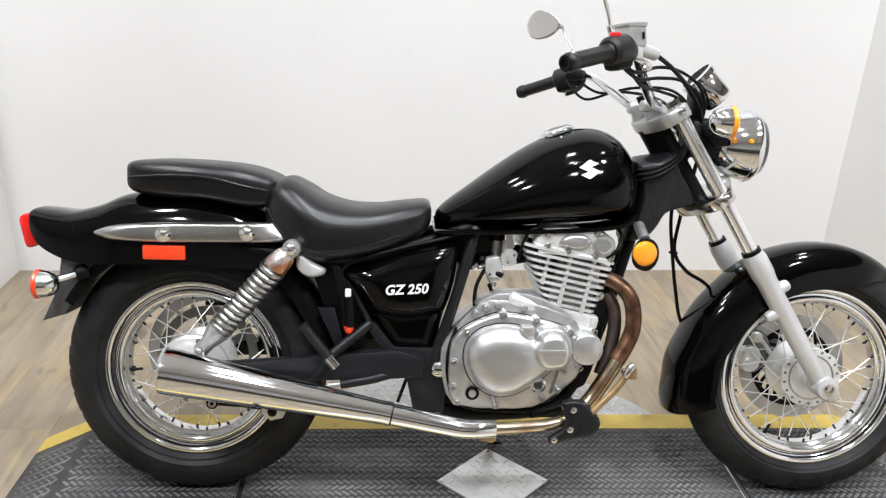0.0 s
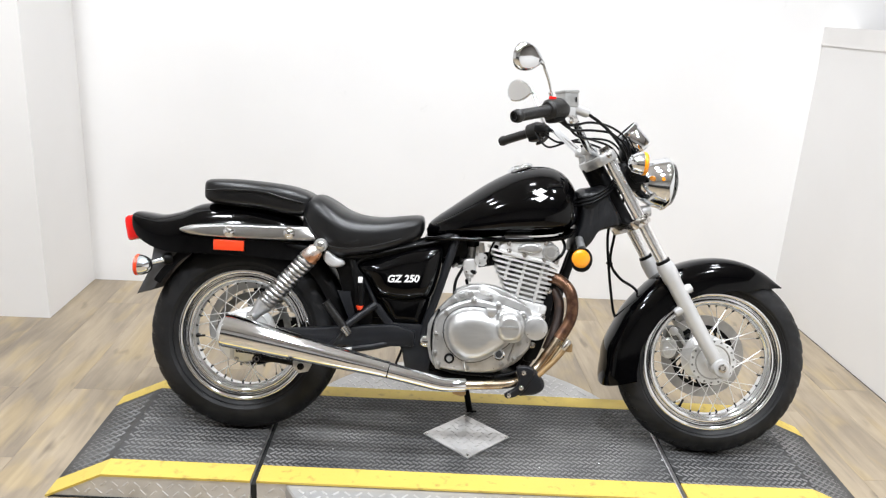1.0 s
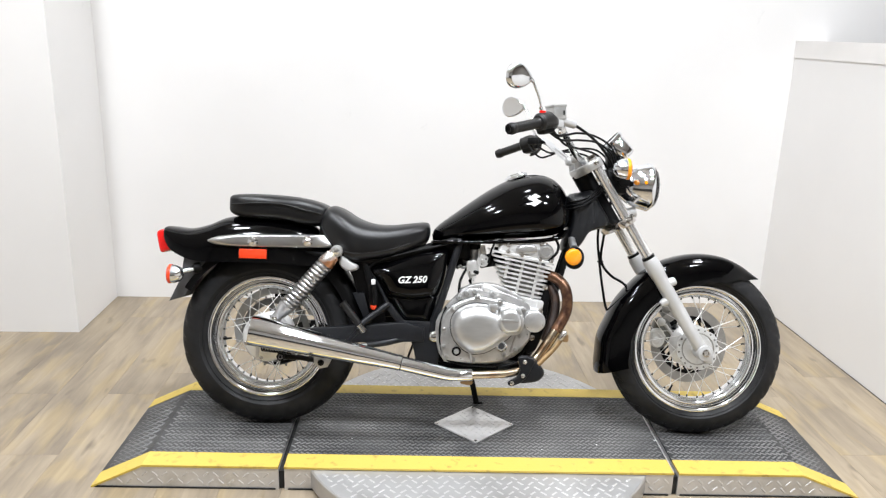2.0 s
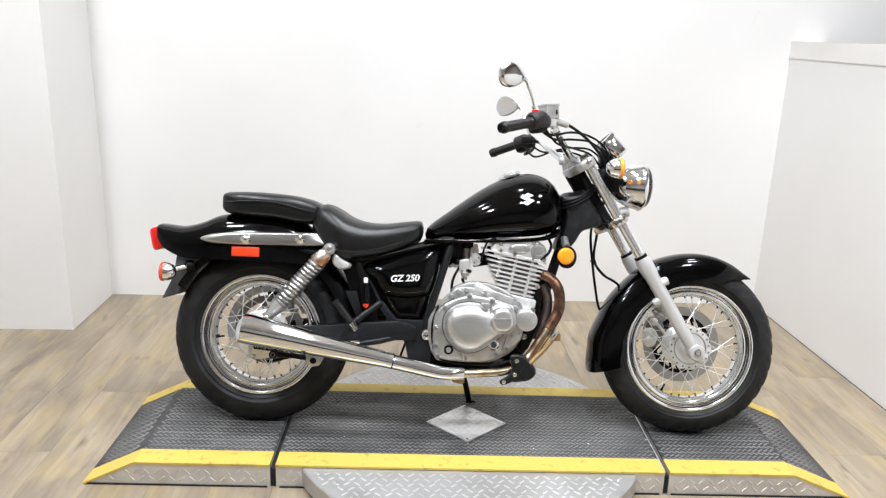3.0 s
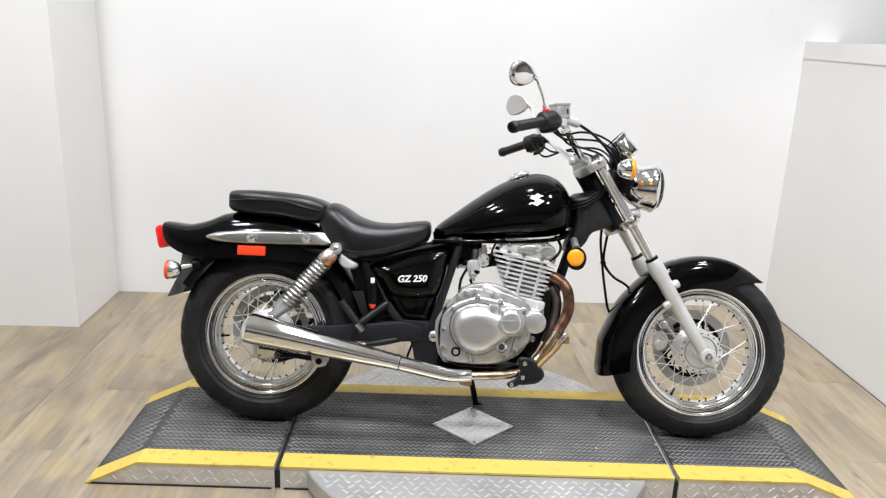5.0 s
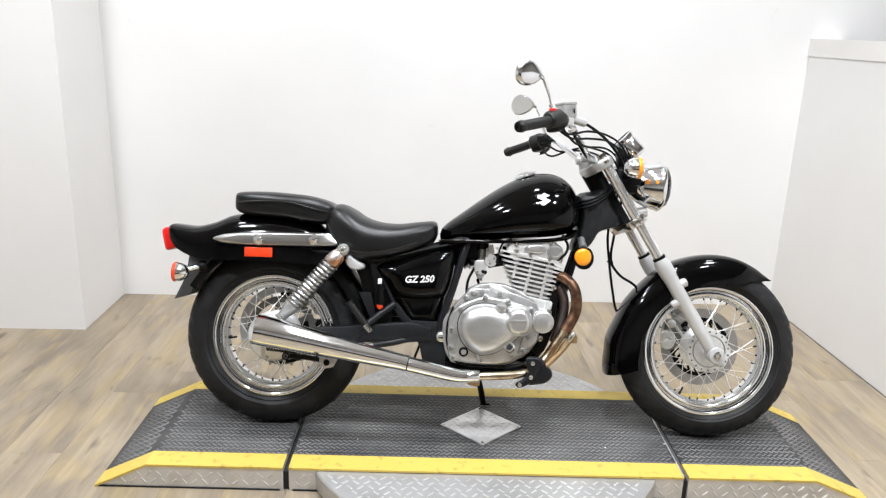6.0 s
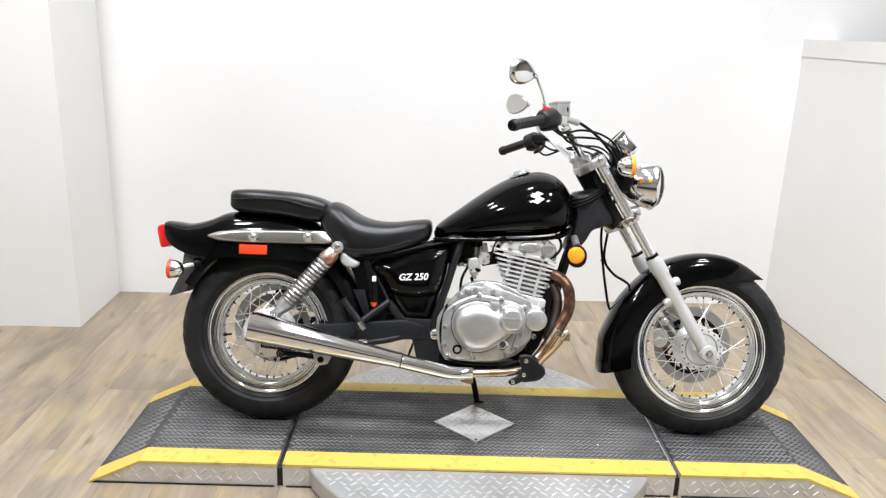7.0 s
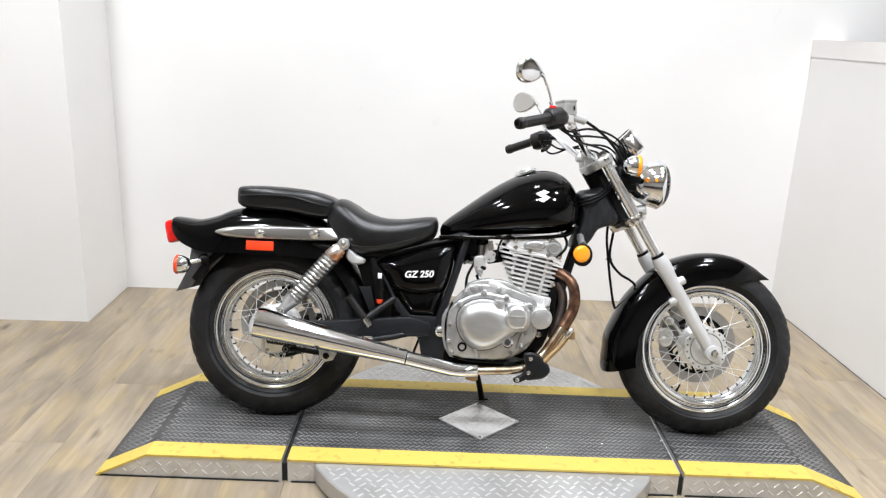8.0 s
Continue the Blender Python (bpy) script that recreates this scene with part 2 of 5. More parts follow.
def smooth_path(pts, n=6):
    pts = [Vector(p) for p in pts]
    out = []
    for i in range(len(pts) - 1):
        p0, p1, p2, p3 = pts[max(i - 1, 0)], pts[i], pts[i + 1], pts[min(i + 2, len(pts) - 1)]
        for k in range(n):
            t = k / n
            out.append(0.5 * (2 * p1 + (p2 - p0) * t + (2 * p0 - 5 * p1 + 4 * p2 - p3) * t * t + (3 * p1 - p0 - 3 * p2 + p3) * t ** 3))
    out.append(pts[-1])
    return out


def tube(path, r, seg=10, radii=None, cap=True, flat=1.0):
    path = [Vector(p) for p in path]
    rings, up = [], None
    for i, p in enumerate(path):
        d = (path[min(i + 1, len(path) - 1)] - path[max(i - 1, 0)]).normalized()
        if up is None:
            up = d.orthogonal().normalized()
        up = (up - d * up.dot(d)).normalized()
        side = d.cross(up)
        rr = radii[i] if radii else r
        rings.append([p + (up * math.cos(a) + side * math.sin(a) * flat) * rr for a in [2 * math.pi * k / seg for k in range(seg)]])
    return ring_loft(rings, cap)


def lathe(profile, seg=48, centre=(0, 0, 0), axis=(0, 1, 0), closed=False):
    """profile: (radius, distance along the axis)."""
    a = Vector(axis).normalized()
    u = a.orthogonal().normalized()
    v = a.cross(u)
    c = Vector(centre)
    rings = [[c + a * h + (u * math.cos(t) + v * math.sin(t)) * max(r, 1e-4) for t in [2 * math.pi * k / seg for k in range(seg)]]
             for r, h in profile]
    return ring_loft(rings, cap=not closed, closed=closed)


def slab(outline, y0, y1, bevel=0.004, segs=2):
    """An outline of (x, z) pairs, thick from y0 to y1, with rounded rims."""
    bm = bmesh.new()
    f = bm.faces.new([bm.verts.new((x, y0, z)) for x, z in outline])
    g = bmesh.ops.extrude_face_region(bm, geom=[f])
    bmesh.ops.translate(bm, vec=(0, y1 - y0, 0), verts=[v for v in g["geom"] if isinstance(v, bmesh.types.BMVert)])
    if bevel:
        es = [e for e in bm.edges if abs(e.verts[0].co.y - e.verts[1].co.y) < 1e-6]
        bmesh.ops.bevel(bm, geom=es, offset=bevel, segments=segs, affect="EDGES", profile=0.5, clamp_overlap=True)
    return bm


def round_outline(pts, n=5):
    """A closed smooth outline through the pairs."""
    m = len(pts)
    out = []
    for i in range(m):
        p0, p1, p2, p3 = [Vector(pts[(i + k) % m]) for k in (-1, 0, 1, 2)]
        for k in range(n):
            t = k / n
            out.append(0.5 * (2 * p1 + (p2 - p0) * t + (2 * p0 - 5 * p1 + 4 * p2 - p3) * t * t + (3 * p1 - p0 - 3 * p2 + p3) * t ** 3))
    return [tuple(p) for p in out]


def dome(outline, y0, y1, inset=0.5, steps=6, flat=0.3):
    """A swelling lid on an outline of (x, z): from y0 at its rim to y1 at its middle."""
    cx = sum(p[0] for p in outline) / len(outline)
    cz = sum(p[1] for p in outline) / len(outline)
    rings = []
    for k in range(steps + 1):
        t = k / steps * math.pi / 2
        s = 1 - (1 - math.cos(t)) * inset
        y = y0 + (y1 - y0) * math.sin(t)
        rings.append([(cx + (x - cx) * s, y, cz + (z - cz) * s) for x, z in outline])
    return ring_loft(rings)


def box(sx, sy, sz, centre=(0, 0, 0), bevel=0.003, m=None, segs=2):
    bm = bmesh.new()
    bmesh.ops.create_cube(bm, size=1, matrix=Matrix.Translation(centre) @ Matrix.Diagonal((sx, sy, sz, 1)))
    if bevel:
        bmesh.ops.bevel(bm, geom=bm.edges[:], offset=bevel, segments=segs, affect="EDGES", profile=0.5, clamp_overlap=True)
    if m is not None:
        bmesh.ops.transform(bm, matrix=m, verts=bm.verts)
    return bm


def join(*bms):
    base = bmesh.new()
    for b in bms:
        me = bpy.data.meshes.new("tmp")
        b.to_mesh(me)
        b.free()
        base.from_mesh(me)
        bpy.data.meshes.remove(me)
    return base


def moved(bm, m):
    bmesh.ops.transform(bm, matrix=m, verts=bm.verts)
    return bm


def empty(name, parent=None, m=None, label="", category="", group="", kind=""):
    ob = new(name)
    ob.empty_display_size = 0.05
    ob.parent = parent
    if m is not None:
        ob.matrix_local = m
    return tagged(ob, label, category, group, kind)


# ---- the room ----
def wall(name, x0, x1, y0, y1, z0, z1, material, label):
    bm = box(x1 - x0, y1 - y0, z1 - z0, ((x0 + x1) / 2, (y0 + y1) / 2, (z0 + z1) / 2), 0)
    ob = new(name, mesh_of(bm, name, material))
    ob.matrix_world = ROOM
    return tagged(ob, label, "wall", kind="structure")


BACK, RIGHT, LEFT, STEP = 1.49, 1.67, -1.74, 1.0
XL, XR, YF = -5.0, 4.2, -5.5
LEDGE = 1.383
wall("wall_back", LEFT - 0.15, XR, BACK, BACK + 0.15, 0, CEIL, WALL, "smooth white painted back wall of the photo bay")
wall("wall_return", LEFT - 0.15, LEFT, STEP + 0.15, BACK, 0, CEIL, WALL, "short white return wall beside the back wall")
wall("wall_left_front", XL, LEFT, STEP, STEP + 0.15, 0, CEIL, WALL, "white painted wall set forward of the bay")
wall("wall_half", RIGHT, RIGHT + 0.14, YF, BACK, 0, LEDGE - 0.082, WALL, "white half-height wall with a painted ledge")
wall("wall_left", XL - 0.15, XL, YF, STEP + 0.15, 0, CEIL, WALL, "plain white wall far beside the bay")
wall("wall_right", XR, XR + 0.15, YF, BACK + 0.15, 0, CEIL, WALL_TAN, "dark taupe wall beyond the half-height wall")
# out of view: wall and dark band added to shape reflections in the chrome
wall("wall_front", XL - 0.15, XR + 0.15, YF - 0.15, YF, 0, CEIL, WALL_GREY, "unseen plain grey wall added to close the room")
ob = wall("trim_dark_band", XL, XR, YF, YF + 0.03, 0, 1.15, DARK_BAND, "unseen dark band added for the chrome to reflect")
ob["category"] = "panelling"
ob = wall("trim_ledge", RIGHT - 0.006, RIGHT + 0.155, YF, BACK - 0.001, LEDGE - 0.082, LEDGE, CAP, "white painted board capping the half-height wall")
ob["category"] = "ledge"
# dark strip puts the shadow at the wall's foot into colour
ob = wall("trim_shadow_line", RIGHT - 0.003, RIGHT - 0.0005, YF, BACK - 0.002, 0.0005, 0.0025, GAP_SHADE, "dark strip for the shadow line at the half wall's foot")
ob["category"] = "gap"
bm = box(XR - XL + 0.3, BACK - YF + 0.3, 0.12, ((XL + XR) / 2, (BACK + YF) / 2, CEIL + 0.06), 0)
ob = new("ceiling", mesh_of(bm, "ceiling", CEILING))
ob.matrix_world = ROOM
tagged(ob, "flat white painted ceiling with panel lights", "ceiling", kind="structure")

bm = box(XR - XL + 0.3, BACK - YF + 0.3, 0.10, ((XL + XR) / 2, (BACK + YF) / 2, -0.0545), 0)
floor = new("floor", mesh_of(bm, "floor", SUBFLOOR))
floor.matrix_world = ROOM
tagged(floor, "floor of pale oak-look vinyl planks", "floor", kind="structure")


def ceiling_light(x, y):
    top = empty("ceiling_light", m=ROOM @ pose(x, y, CEIL), label="square white ceiling panel light, switched on", category="ceiling light", group="ceiling lights")
    s = LAMP_SIZE / 2
    fr = [box(2 * s + 0.06, 0.03, 0.05, (0, k * (s + 0.015), -0.025), 0.004) for k in (-1, 1)]
    fr += [box(0.03, 2 * s, 0.05, (k * (s + 0.015), 0, -0.025), 0.004) for k in (-1, 1)]
    part("frame", join(*fr), HOUSING, top)
    part("backing", box(2 * s, 2 * s, 0.01, (0, 0, -0.006), 0), HOUSING, top)
    return top


for x, y in LAMPS:
    ceiling_light(x, y)
    la = bpy.data.lights.new("panel_light", "AREA")
    la.shape, la.size, la.energy, la.color = "SQUARE", LAMP_SIZE, LAMP_WATT[y], (0.94, 0.98, 1.04)
    new("panel_light", la).matrix_world = ROOM @ pose(x, y, CEIL - 0.03)


# ---- the platform ----
PH = 0.08                                   # height of the platform's top
PY0, PY1 = -0.272, 0.292
X = (-1.205, -1.045, -0.630, -0.612, 0.596, 0.612, 1.005, 1.190)


def bars(spec, z, hgt):
    """Low raised bars: (x, y, length, width, degrees, height factor)."""
    verts, faces = [], []
    for x, y, ln, wd, ang, f in spec:
        c, s = math.cos(radians(ang)), math.sin(radians(ang))
        b = len(verts)
        for zz, k in ((0, 1.0), (hgt * f, 0.6)):
            for u, v in ((-1, -1), (1, -1), (1, 1), (-1, 1)):
                a, q = u * ln / 2 * (0.5 + 0.5 * k), v * wd / 2 * k
                verts.append((x + a * c - q * s, y + a * s + q * c, z + zz))
        faces += [(b + 4, b + 5, b + 6, b + 7)] + [(b + i, b + (i + 1) % 4, b + 4 + (i + 1) % 4, b + 4 + i) for i in range(4)]
    return verts, faces


def bar_mesh(name, spec, z, hgt, material, parent, m=None, label=""):
    v, f = bars(spec, z, hgt)
    me = bpy.data.meshes.new(name)
    me.from_pydata(v, [], f)
    me.materials.append(material)
    ob = new(name, me)
    ob.parent = parent
    if m is not None:
        ob.matrix_local = m
    return tagged(ob, label, kind="stuff")


def top_z(x):
    if x < X[1]:
        return max(0.004, PH * (x - X[0]) / (X[1] - X[0]))
    if x > X[6]:
        return max(0.004, PH * (X[7] - x) / (X[7] - X[6]))
    return PH


def deck(x0, x1, y0, y1, lift, depth):
    """A strip of the platform's top that follows the end ramps."""
    xs = [x0] + [c for c in (X[1], X[6]) if x0 < c < x1] + [x1]
    rings = [[(x, y0, top_z(x) + lift - depth), (x, y1, top_z(x) + lift - depth), (x, y1, top_z(x) + lift), (x, y0, top_z(x) + lift)] for x in xs]
    return ring_loft(rings)


def checker(x0, x1, y0, y1, pitch=0.026, inside=None):
    rng = random.Random(3)
    spec, j, y = [], 0, y0 + pitch / 2
    while y < y1:
        x = x0 + pitch / 2 + (pitch / 2 if j % 2 else 0)
        i = 0
        while x < x1:
            if inside is None or inside(x, y):
                spec.append((x, y, pitch * 0.72, pitch * 0.2, 45 if (i + j) % 2 else -45, rng.uniform(0.6, 1)))
            x += pitch
            i += 1
        y += pitch * 0.8
        j += 1
    return spec


def platform_section(x0, x1, label):
    top = empty("platform_section", m=pose(0, 0, 0), label=label, category="platform", group="platform sections")
    xs = [x0] + [c for c in (X[1], X[6]) if x0 < c < x1] + [x1]
    part("body", ring_loft([[(x, PY0, 0), (x, PY1, 0), (x, PY1, max(top_z(x) - 0.006, 0.002)), (x, PY0, max(top_z(x) - 0.006, 0.002))] for x in xs]), CHECKER, top,
         "bright diamond-plate steel sides", angle=20)
    part("rubber_mat", deck(x0, x1, PY0 + 0.074, PY1 - 0.062, 0, 0.006), RUBBER_MAT, top, "worn black rubber tread mat", angle=20)
    part("yellow_edge", deck(x0, x1, PY0 - 0.004, PY0 + 0.074, 0.001, 0.007), YELLOW, top, "scuffed yellow safety stripe", angle=20)
    part("yellow_edge", deck(x0, x1, PY1 - 0.062, PY1 + 0.004, 0.001, 0.007), YELLOW, top, "scuffed yellow safety stripe", angle=20)
    # raised lozenges of the rubber, worn smooth in the wheel lane
    spec, px, py = [], 0.0180, 0.0205
    y, j = PY0 + 0.080, 0
    while y < PY1 - 0.066:
        x, i = x0 + 0.010 + (px / 2 if j % 2 else 0), 0
        while x < x1 - 0.006:
            w = noise.noise((x * 3.1, y * 5.0, 2.0)) * 0.5 + noise.noise((x * 11.0, y * 14.0, 7.0)) * 0.25
            f = 1.0 if y > 0.04 else 0.55
            f -= 0.62 * math.exp(-((x - 0.32) / 0.22) ** 2) * (1 if y < 0.17 else 0.4)
            if abs(x + 0.215) < 0.06 and -0.17 < y < 0.0:
                f = 0.95
            f = min(1.0, max(0.13, f + w * 0.9))
            in_plate = abs(x + 0.012) / 0.142 + abs(y - 0.01) / 0.130 < 1.0
            if f > 0.06 and not in_plate and X[1] + 0.004 < x < X[6] - 0.004:
                spec.append((x, y, 0.0215, 0.0066, 38 if j % 2 else -38, f))
            x += px
            i += 1
        y += py
        j += 1
    bar_mesh("tread", spec, PH, 0.0030, RUBBER_TOP, top, label="worn raised rubber tread")
    # the ramps' tread follows the slope
    for a, b in ((X[0], X[1]), (X[6], X[7])):
        if x0 <= a + 0.01 and b <= x1 + 0.01:
            lo = a if a == X[0] else b
            slope = math.atan2(PH, b - a) * (1 if a == X[0] else -1)
            run = math.hypot(PH, b - a)
            sp = []
            for jj in range(int((PY1 - PY0 - 0.146) / py)):
                for ii in range(int(run / px) - 1):
                    u = (ii + 0.8 + (0.5 if jj % 2 else 0)) * px * (1 if a == X[0] else -1)
                    sp.append((u, PY0 + 0.080 + jj * py, 0.0215, 0.0066, 38 if jj % 2 else -38, 0.75))
            bar_mesh("tread", sp, 0.0, 0.0030, RUBBER_TOP, top, Matrix.Translation((lo, 0, 0.001)) @ Matrix.Rotation(-slope, 4, "Y"), "rubber tread on the end ramp")
    # raised lozenges on the upright faces
    sp = [s for s in checker(x0 + 0.01, x1 - 0.01, 0.008, PH - 0.006, 0.031) if s[1] + 0.012 < top_z(s[0]) - 0.006]
    bar_mesh("lozenge", sp, 0, 0.0022, CHECKER, top, Matrix.Translation((0, PY0, 0)) @ Matrix.Rotation(radians(90), 4, "X"), "raised lozenge pattern")
    # black strip stands in for the shadow under the steel side
    part("base_shadow", box(x1 - x0 - 0.02, 0.004, 0.005, ((x0 + x1) / 2, PY0 - 0.001, 0.0025), 0), GAP_SHADE, top, "black strip for the shadow line under the steel side")
    for xe in (x0, x1):
        if xe == X[4]:
            part("edge_trim", box(0.003, PY1 - PY0, 0.010, (xe, (PY0 + PY1) / 2, PH - 0.002), 0), CHECKER, top)
    return top


platform_section(X[0], X[2], "end section of a low black rubber platform with yellow edges")
centre_section = platform_section(X[3], X[4], "middle section of a low black rubber platform with yellow edges")
platform_section(X[5], X[7], "end section of a low black rubber platform with yellow edges")

# added black blocks give the open joints their shade
for k in (2, 4):
    part("joint_shade", box(X[k + 1] - X[k] - 0.001, PY1 - PY0 - 0.012, PH - 0.020, ((X[k] + X[k + 1]) / 2, (PY0 + PY1) / 2, PH / 2 - 0.008), 0), GAP_SHADE, centre_section, "black block added to darken the gap between two sections")
for x, y, r in ((0.590, -0.080, 0.0032), (0.387, -0.113, 0.0030), (0.20, -0.150, 0.002), (-0.42, -0.10, 0.002)):
    part("fleck", lathe([(r, 0), (r * 0.8, 0.0012), (0, 0.0016)], 8, (x, y, PH + 0.0016), (0, 0, 1)), WHITE_MARK, centre_section, "tiny white paint fleck")

# diamond of bright checker plate let into the middle section
DC, DW, DD = (-0.012, 0.011), 0.137, 0.127
bm = bmesh.new()
f = bm.faces.new([bm.verts.new((DC[0] + a * DW, DC[1] + b * DD, PH)) for a, b in ((-1, 0), (0, -1), (1, 0), (0, 1))])
g = bmesh.ops.extrude_face_region(bm, geom=[f])
bmesh.ops.translate(bm, vec=(0, 0, 0.004), verts=[v for v in g["geom"] if isinstance(v, bmesh.types.BMVert)])
inset_plate = part("diamond_plate", bm, CHECKER, centre_section, "bright diamond-shaped checker plate")
bar_mesh("lozenge", checker(-0.15, 0.13, -0.12, 0.14, 0.024, lambda x, y: abs(x - DC[0]) / DW + abs(y - DC[1]) / DD < 0.9),
         PH + 0.004, 0.0018, CHECKER, inset_plate)
for a, b in ((-0.92, 0), (0.92, 0), (0, 0.9), (0, -0.9)):
    part("screw", lathe([(0.006, 0), (0.005, 0.002), (0.0, 0.0026)], 12, (DC[0] + a * DW, DC[1] + b * DD, PH + 0.004), (0, 0, 1)), CHROME_DULL, inset_plate)

# round turntable under the middle section
turntable = empty("turntable", m=pose(-0.01, 0.0, 0), label="round turntable of grey diamond-plate steel under the platform", category="turntable")
TR = 0.588
part("deck", lathe([(TR - 0.012, 0.0), (TR, 0.012), (TR, PH - 0.014), (TR - 0.004, PH - 0.009), (0.0, PH - 0.009)], 96, (0, 0, 0), (0, 0, 1)), DECK_STEEL, turntable, angle=30)
bar_mesh("lozenge", [(x, y, ln, wd, an, f * (1 if y > 0 else 0.12 + 0.88 * min(1, (abs(x + 0.03) / 0.36) ** 3))) for x, y, ln, wd, an, f in checker(-0.6, 0.6, -0.6, 0.6, 0.032, lambda x, y: x * x + y * y < (TR - 0.02) ** 2 and not (PY0 - 0.02 < y < PY1 + 0.02))],
         PH - 0.009, 0.0022, CHECKER, turntable, label="raised lozenge pattern")


# ---- the motorcycle ----
# local axes: x forward from the rear axle, y to the bike's left, z up from the ground along its leaning middle plane
LEAN_DEG = 14.2
bike = empty("motorcycle", m=pose(-0.720, 0.016, PH) @ pose(0, 0, 0, 0, 0, -1.2) @ pose(0, 0, 0, -LEAN_DEG) @ pose(0, 0, 0.005),
             label="black cruiser motorcycle with chrome exhaust leaning on its side stand", category="motorcycle")
RA, FA = (0.006, 0.0, 0.291), (1.452, 0.0, 0.289)     # axles
ARC = (1.454, 0.0, 0.293)                            # middle of the front fender's arc
RAKE = Vector((0.394, 0.0, -0.635)).normalized()     # down along the fork


def bolt(parent, at, r=0.006, h=0.005, axis=(0, -1, 0), material=None, name="bolt"):
    a = Vector(axis).normalized()
    ob = part(name, lathe([(r * 1.35, 0), (r * 1.35, h * 0.25), (r, h * 0.3), (r, h * 0.85), (r * 0.8, h), (0, h)], 8, at, a), material or CHROME_DULL, parent)
    return ob


def tyre_mesh(R, half, rim, seg=264):
    prof = []
    h = R - rim
    for k in range(29):
        t = -1 + 2 * k / 28
        a = t * 2.12
        # round crown, bulging sidewall, narrower bead
        y = half * math.sin(max(-math.pi / 2, min(math.pi / 2, a * 0.95))) if abs(a * 0.95) < math.pi / 2 else math.copysign(half * (1 - 0.42 * (abs(a * 0.95) - math.pi / 2) / 0.45), a)
        r = rim + h * (1 - 0.0) * max(0.0, (math.cos(a * 0.74) if abs(a) < 2.12 else 0))
        prof.append((r, y))
    rings = []
    for s in range(seg):
        ang = 2 * math.pi * s / seg
        ring = []
        for k, (r, y) in enumerate(prof):
            d = 0.0
            q = abs(k - 14)
            if 3 <= q <= 9:
                ph = (s + (q * 1.2) * (1 if k > 14 else -1) + (4 if k > 14 else 0)) % 8
                if ph < 2.0:
                    d = 0.0046
            if q == 2:
                d = 0.003
            if q == 10:
                d = -0.0012
            ring.append(((r - d) * math.cos(ang), y, (r - d) * math.sin(ang)))
        rings.append(ring)
    inner = [(rim - 0.004, half * 0.7), (rim - 0.004, -half * 0.7)]
    for s, ring in enumerate(rings):
        ang = 2 * math.pi * s / seg
        ring += [(r * math.cos(ang), y, r * math.sin(ang)) for r, y in inner]
    return ring_loft(rings, closed=True)


def wheel(name, at, R, half, rim, flange, hub_half, label, valve):
    w = empty(name, bike, pose(*at), label)
    part("tyre", tyre_mesh(R, half, rim), TYRE, w, "black rubber tyre with a grooved tread", angle=28)
    hw = half * 0.72
    half_prof = [(rim + 0.004, hw - 0.010), (rim - 0.004, hw * 0.55), (rim - 0.010, hw * 0.3)]

    def arc(r0, y0, rad, a0, a1, m=6):
        return [(r0 + rad * math.cos(radians(a0 + (a1 - a0) * j / m)), y0 + rad * math.sin(radians(a0 + (a1 - a0) * j / m))) for j in range(m + 1)]

    # dropped middle, hollow, raised bead, hollow, rolled lip
    face = [(rim - 0.0330, 0.003), (rim - 0.0330, hw * 0.28)]
    face += arc(rim - 0.0250, hw * 0.28, 0.0080, 180, 118, 4)
    face += arc(rim - 0.0175, hw * 0.66, 0.0090, 200, 60, 8)
    face += [(rim - 0.0095, hw * 0.74), (rim - 0.0060, hw * 0.73), (rim - 0.0035, hw * 0.80)]
    face += arc(rim + 0.0050, hw - 0.004, 0.0080, 200, 0, 10)
    prof = half_prof + [(r, -y) for r, y in reversed(half_prof)] + [(r, -y) for r, y in reversed(face)] + face
    part("rim", lathe(prof, 128, closed=True), RIM_CHROME, w, "polished chrome wheel rim", angle=38)
    sp = tube([(0, 0, 0), (0, 0, 1)], 0.0014, 6)
    me = mesh_of(sp, "spoke", SPOKE)
    ni = mesh_of(tube([(0, 0, 0), (0, 0, 0.007), (0, 0, 0.009)], 0.0027, 8, radii=[0.0027, 0.0027, 0.0022]), "nipple", GREY_PLASTIC)
    for i in range(36):
        side = -1 if i % 2 else 1
        lace = 1 if (i // 2) % 2 else -1
        a0 = 2 * math.pi * (i + 0.5) / 36
        a1 = a0 + lace * radians(38)
        p = Vector((flange * math.cos(a1), side * hub_half, flange * math.sin(a1)))
        e = Vector(((rim - 0.031) * math.cos(a0), side * 0.008, (rim - 0.031) * math.sin(a0)))
        q = (e - p).to_track_quat("Z", "Y").to_matrix().to_4x4()
        o = new("spoke", me)
        o.parent, o.matrix_local = w, Matrix.Translation(p) @ q @ Matrix.Diagonal((1, 1, (e - p).length, 1))
        o = new("nipple", ni)
        o.parent, o.matrix_local = w, Matrix.Translation(e) @ (p - e).to_track_quat("Z", "Y").to_matrix().to_4x4()
    c, q = math.cos(radians(valve)), math.sin(radians(valve))
    part("valve_stem", tube([((rim - k) * c, 0, (rim - k) * q) for k in (0.028, 0.040, 0.042, 0.056, 0.058)], 0.004, 10, radii=[0.0046, 0.0044, 0.0034, 0.0034, 0.0026]), BLACK, w, "black rubber valve stem")
    part("bead_line", lathe([(rim + 0.020, -0.0012), (rim + 0.0215, 0.0008), (rim + 0.023, -0.0012)], 96, (0, -half * 0.92, 0), (0, -1, 0), closed=True), TYRE, w)
    return w


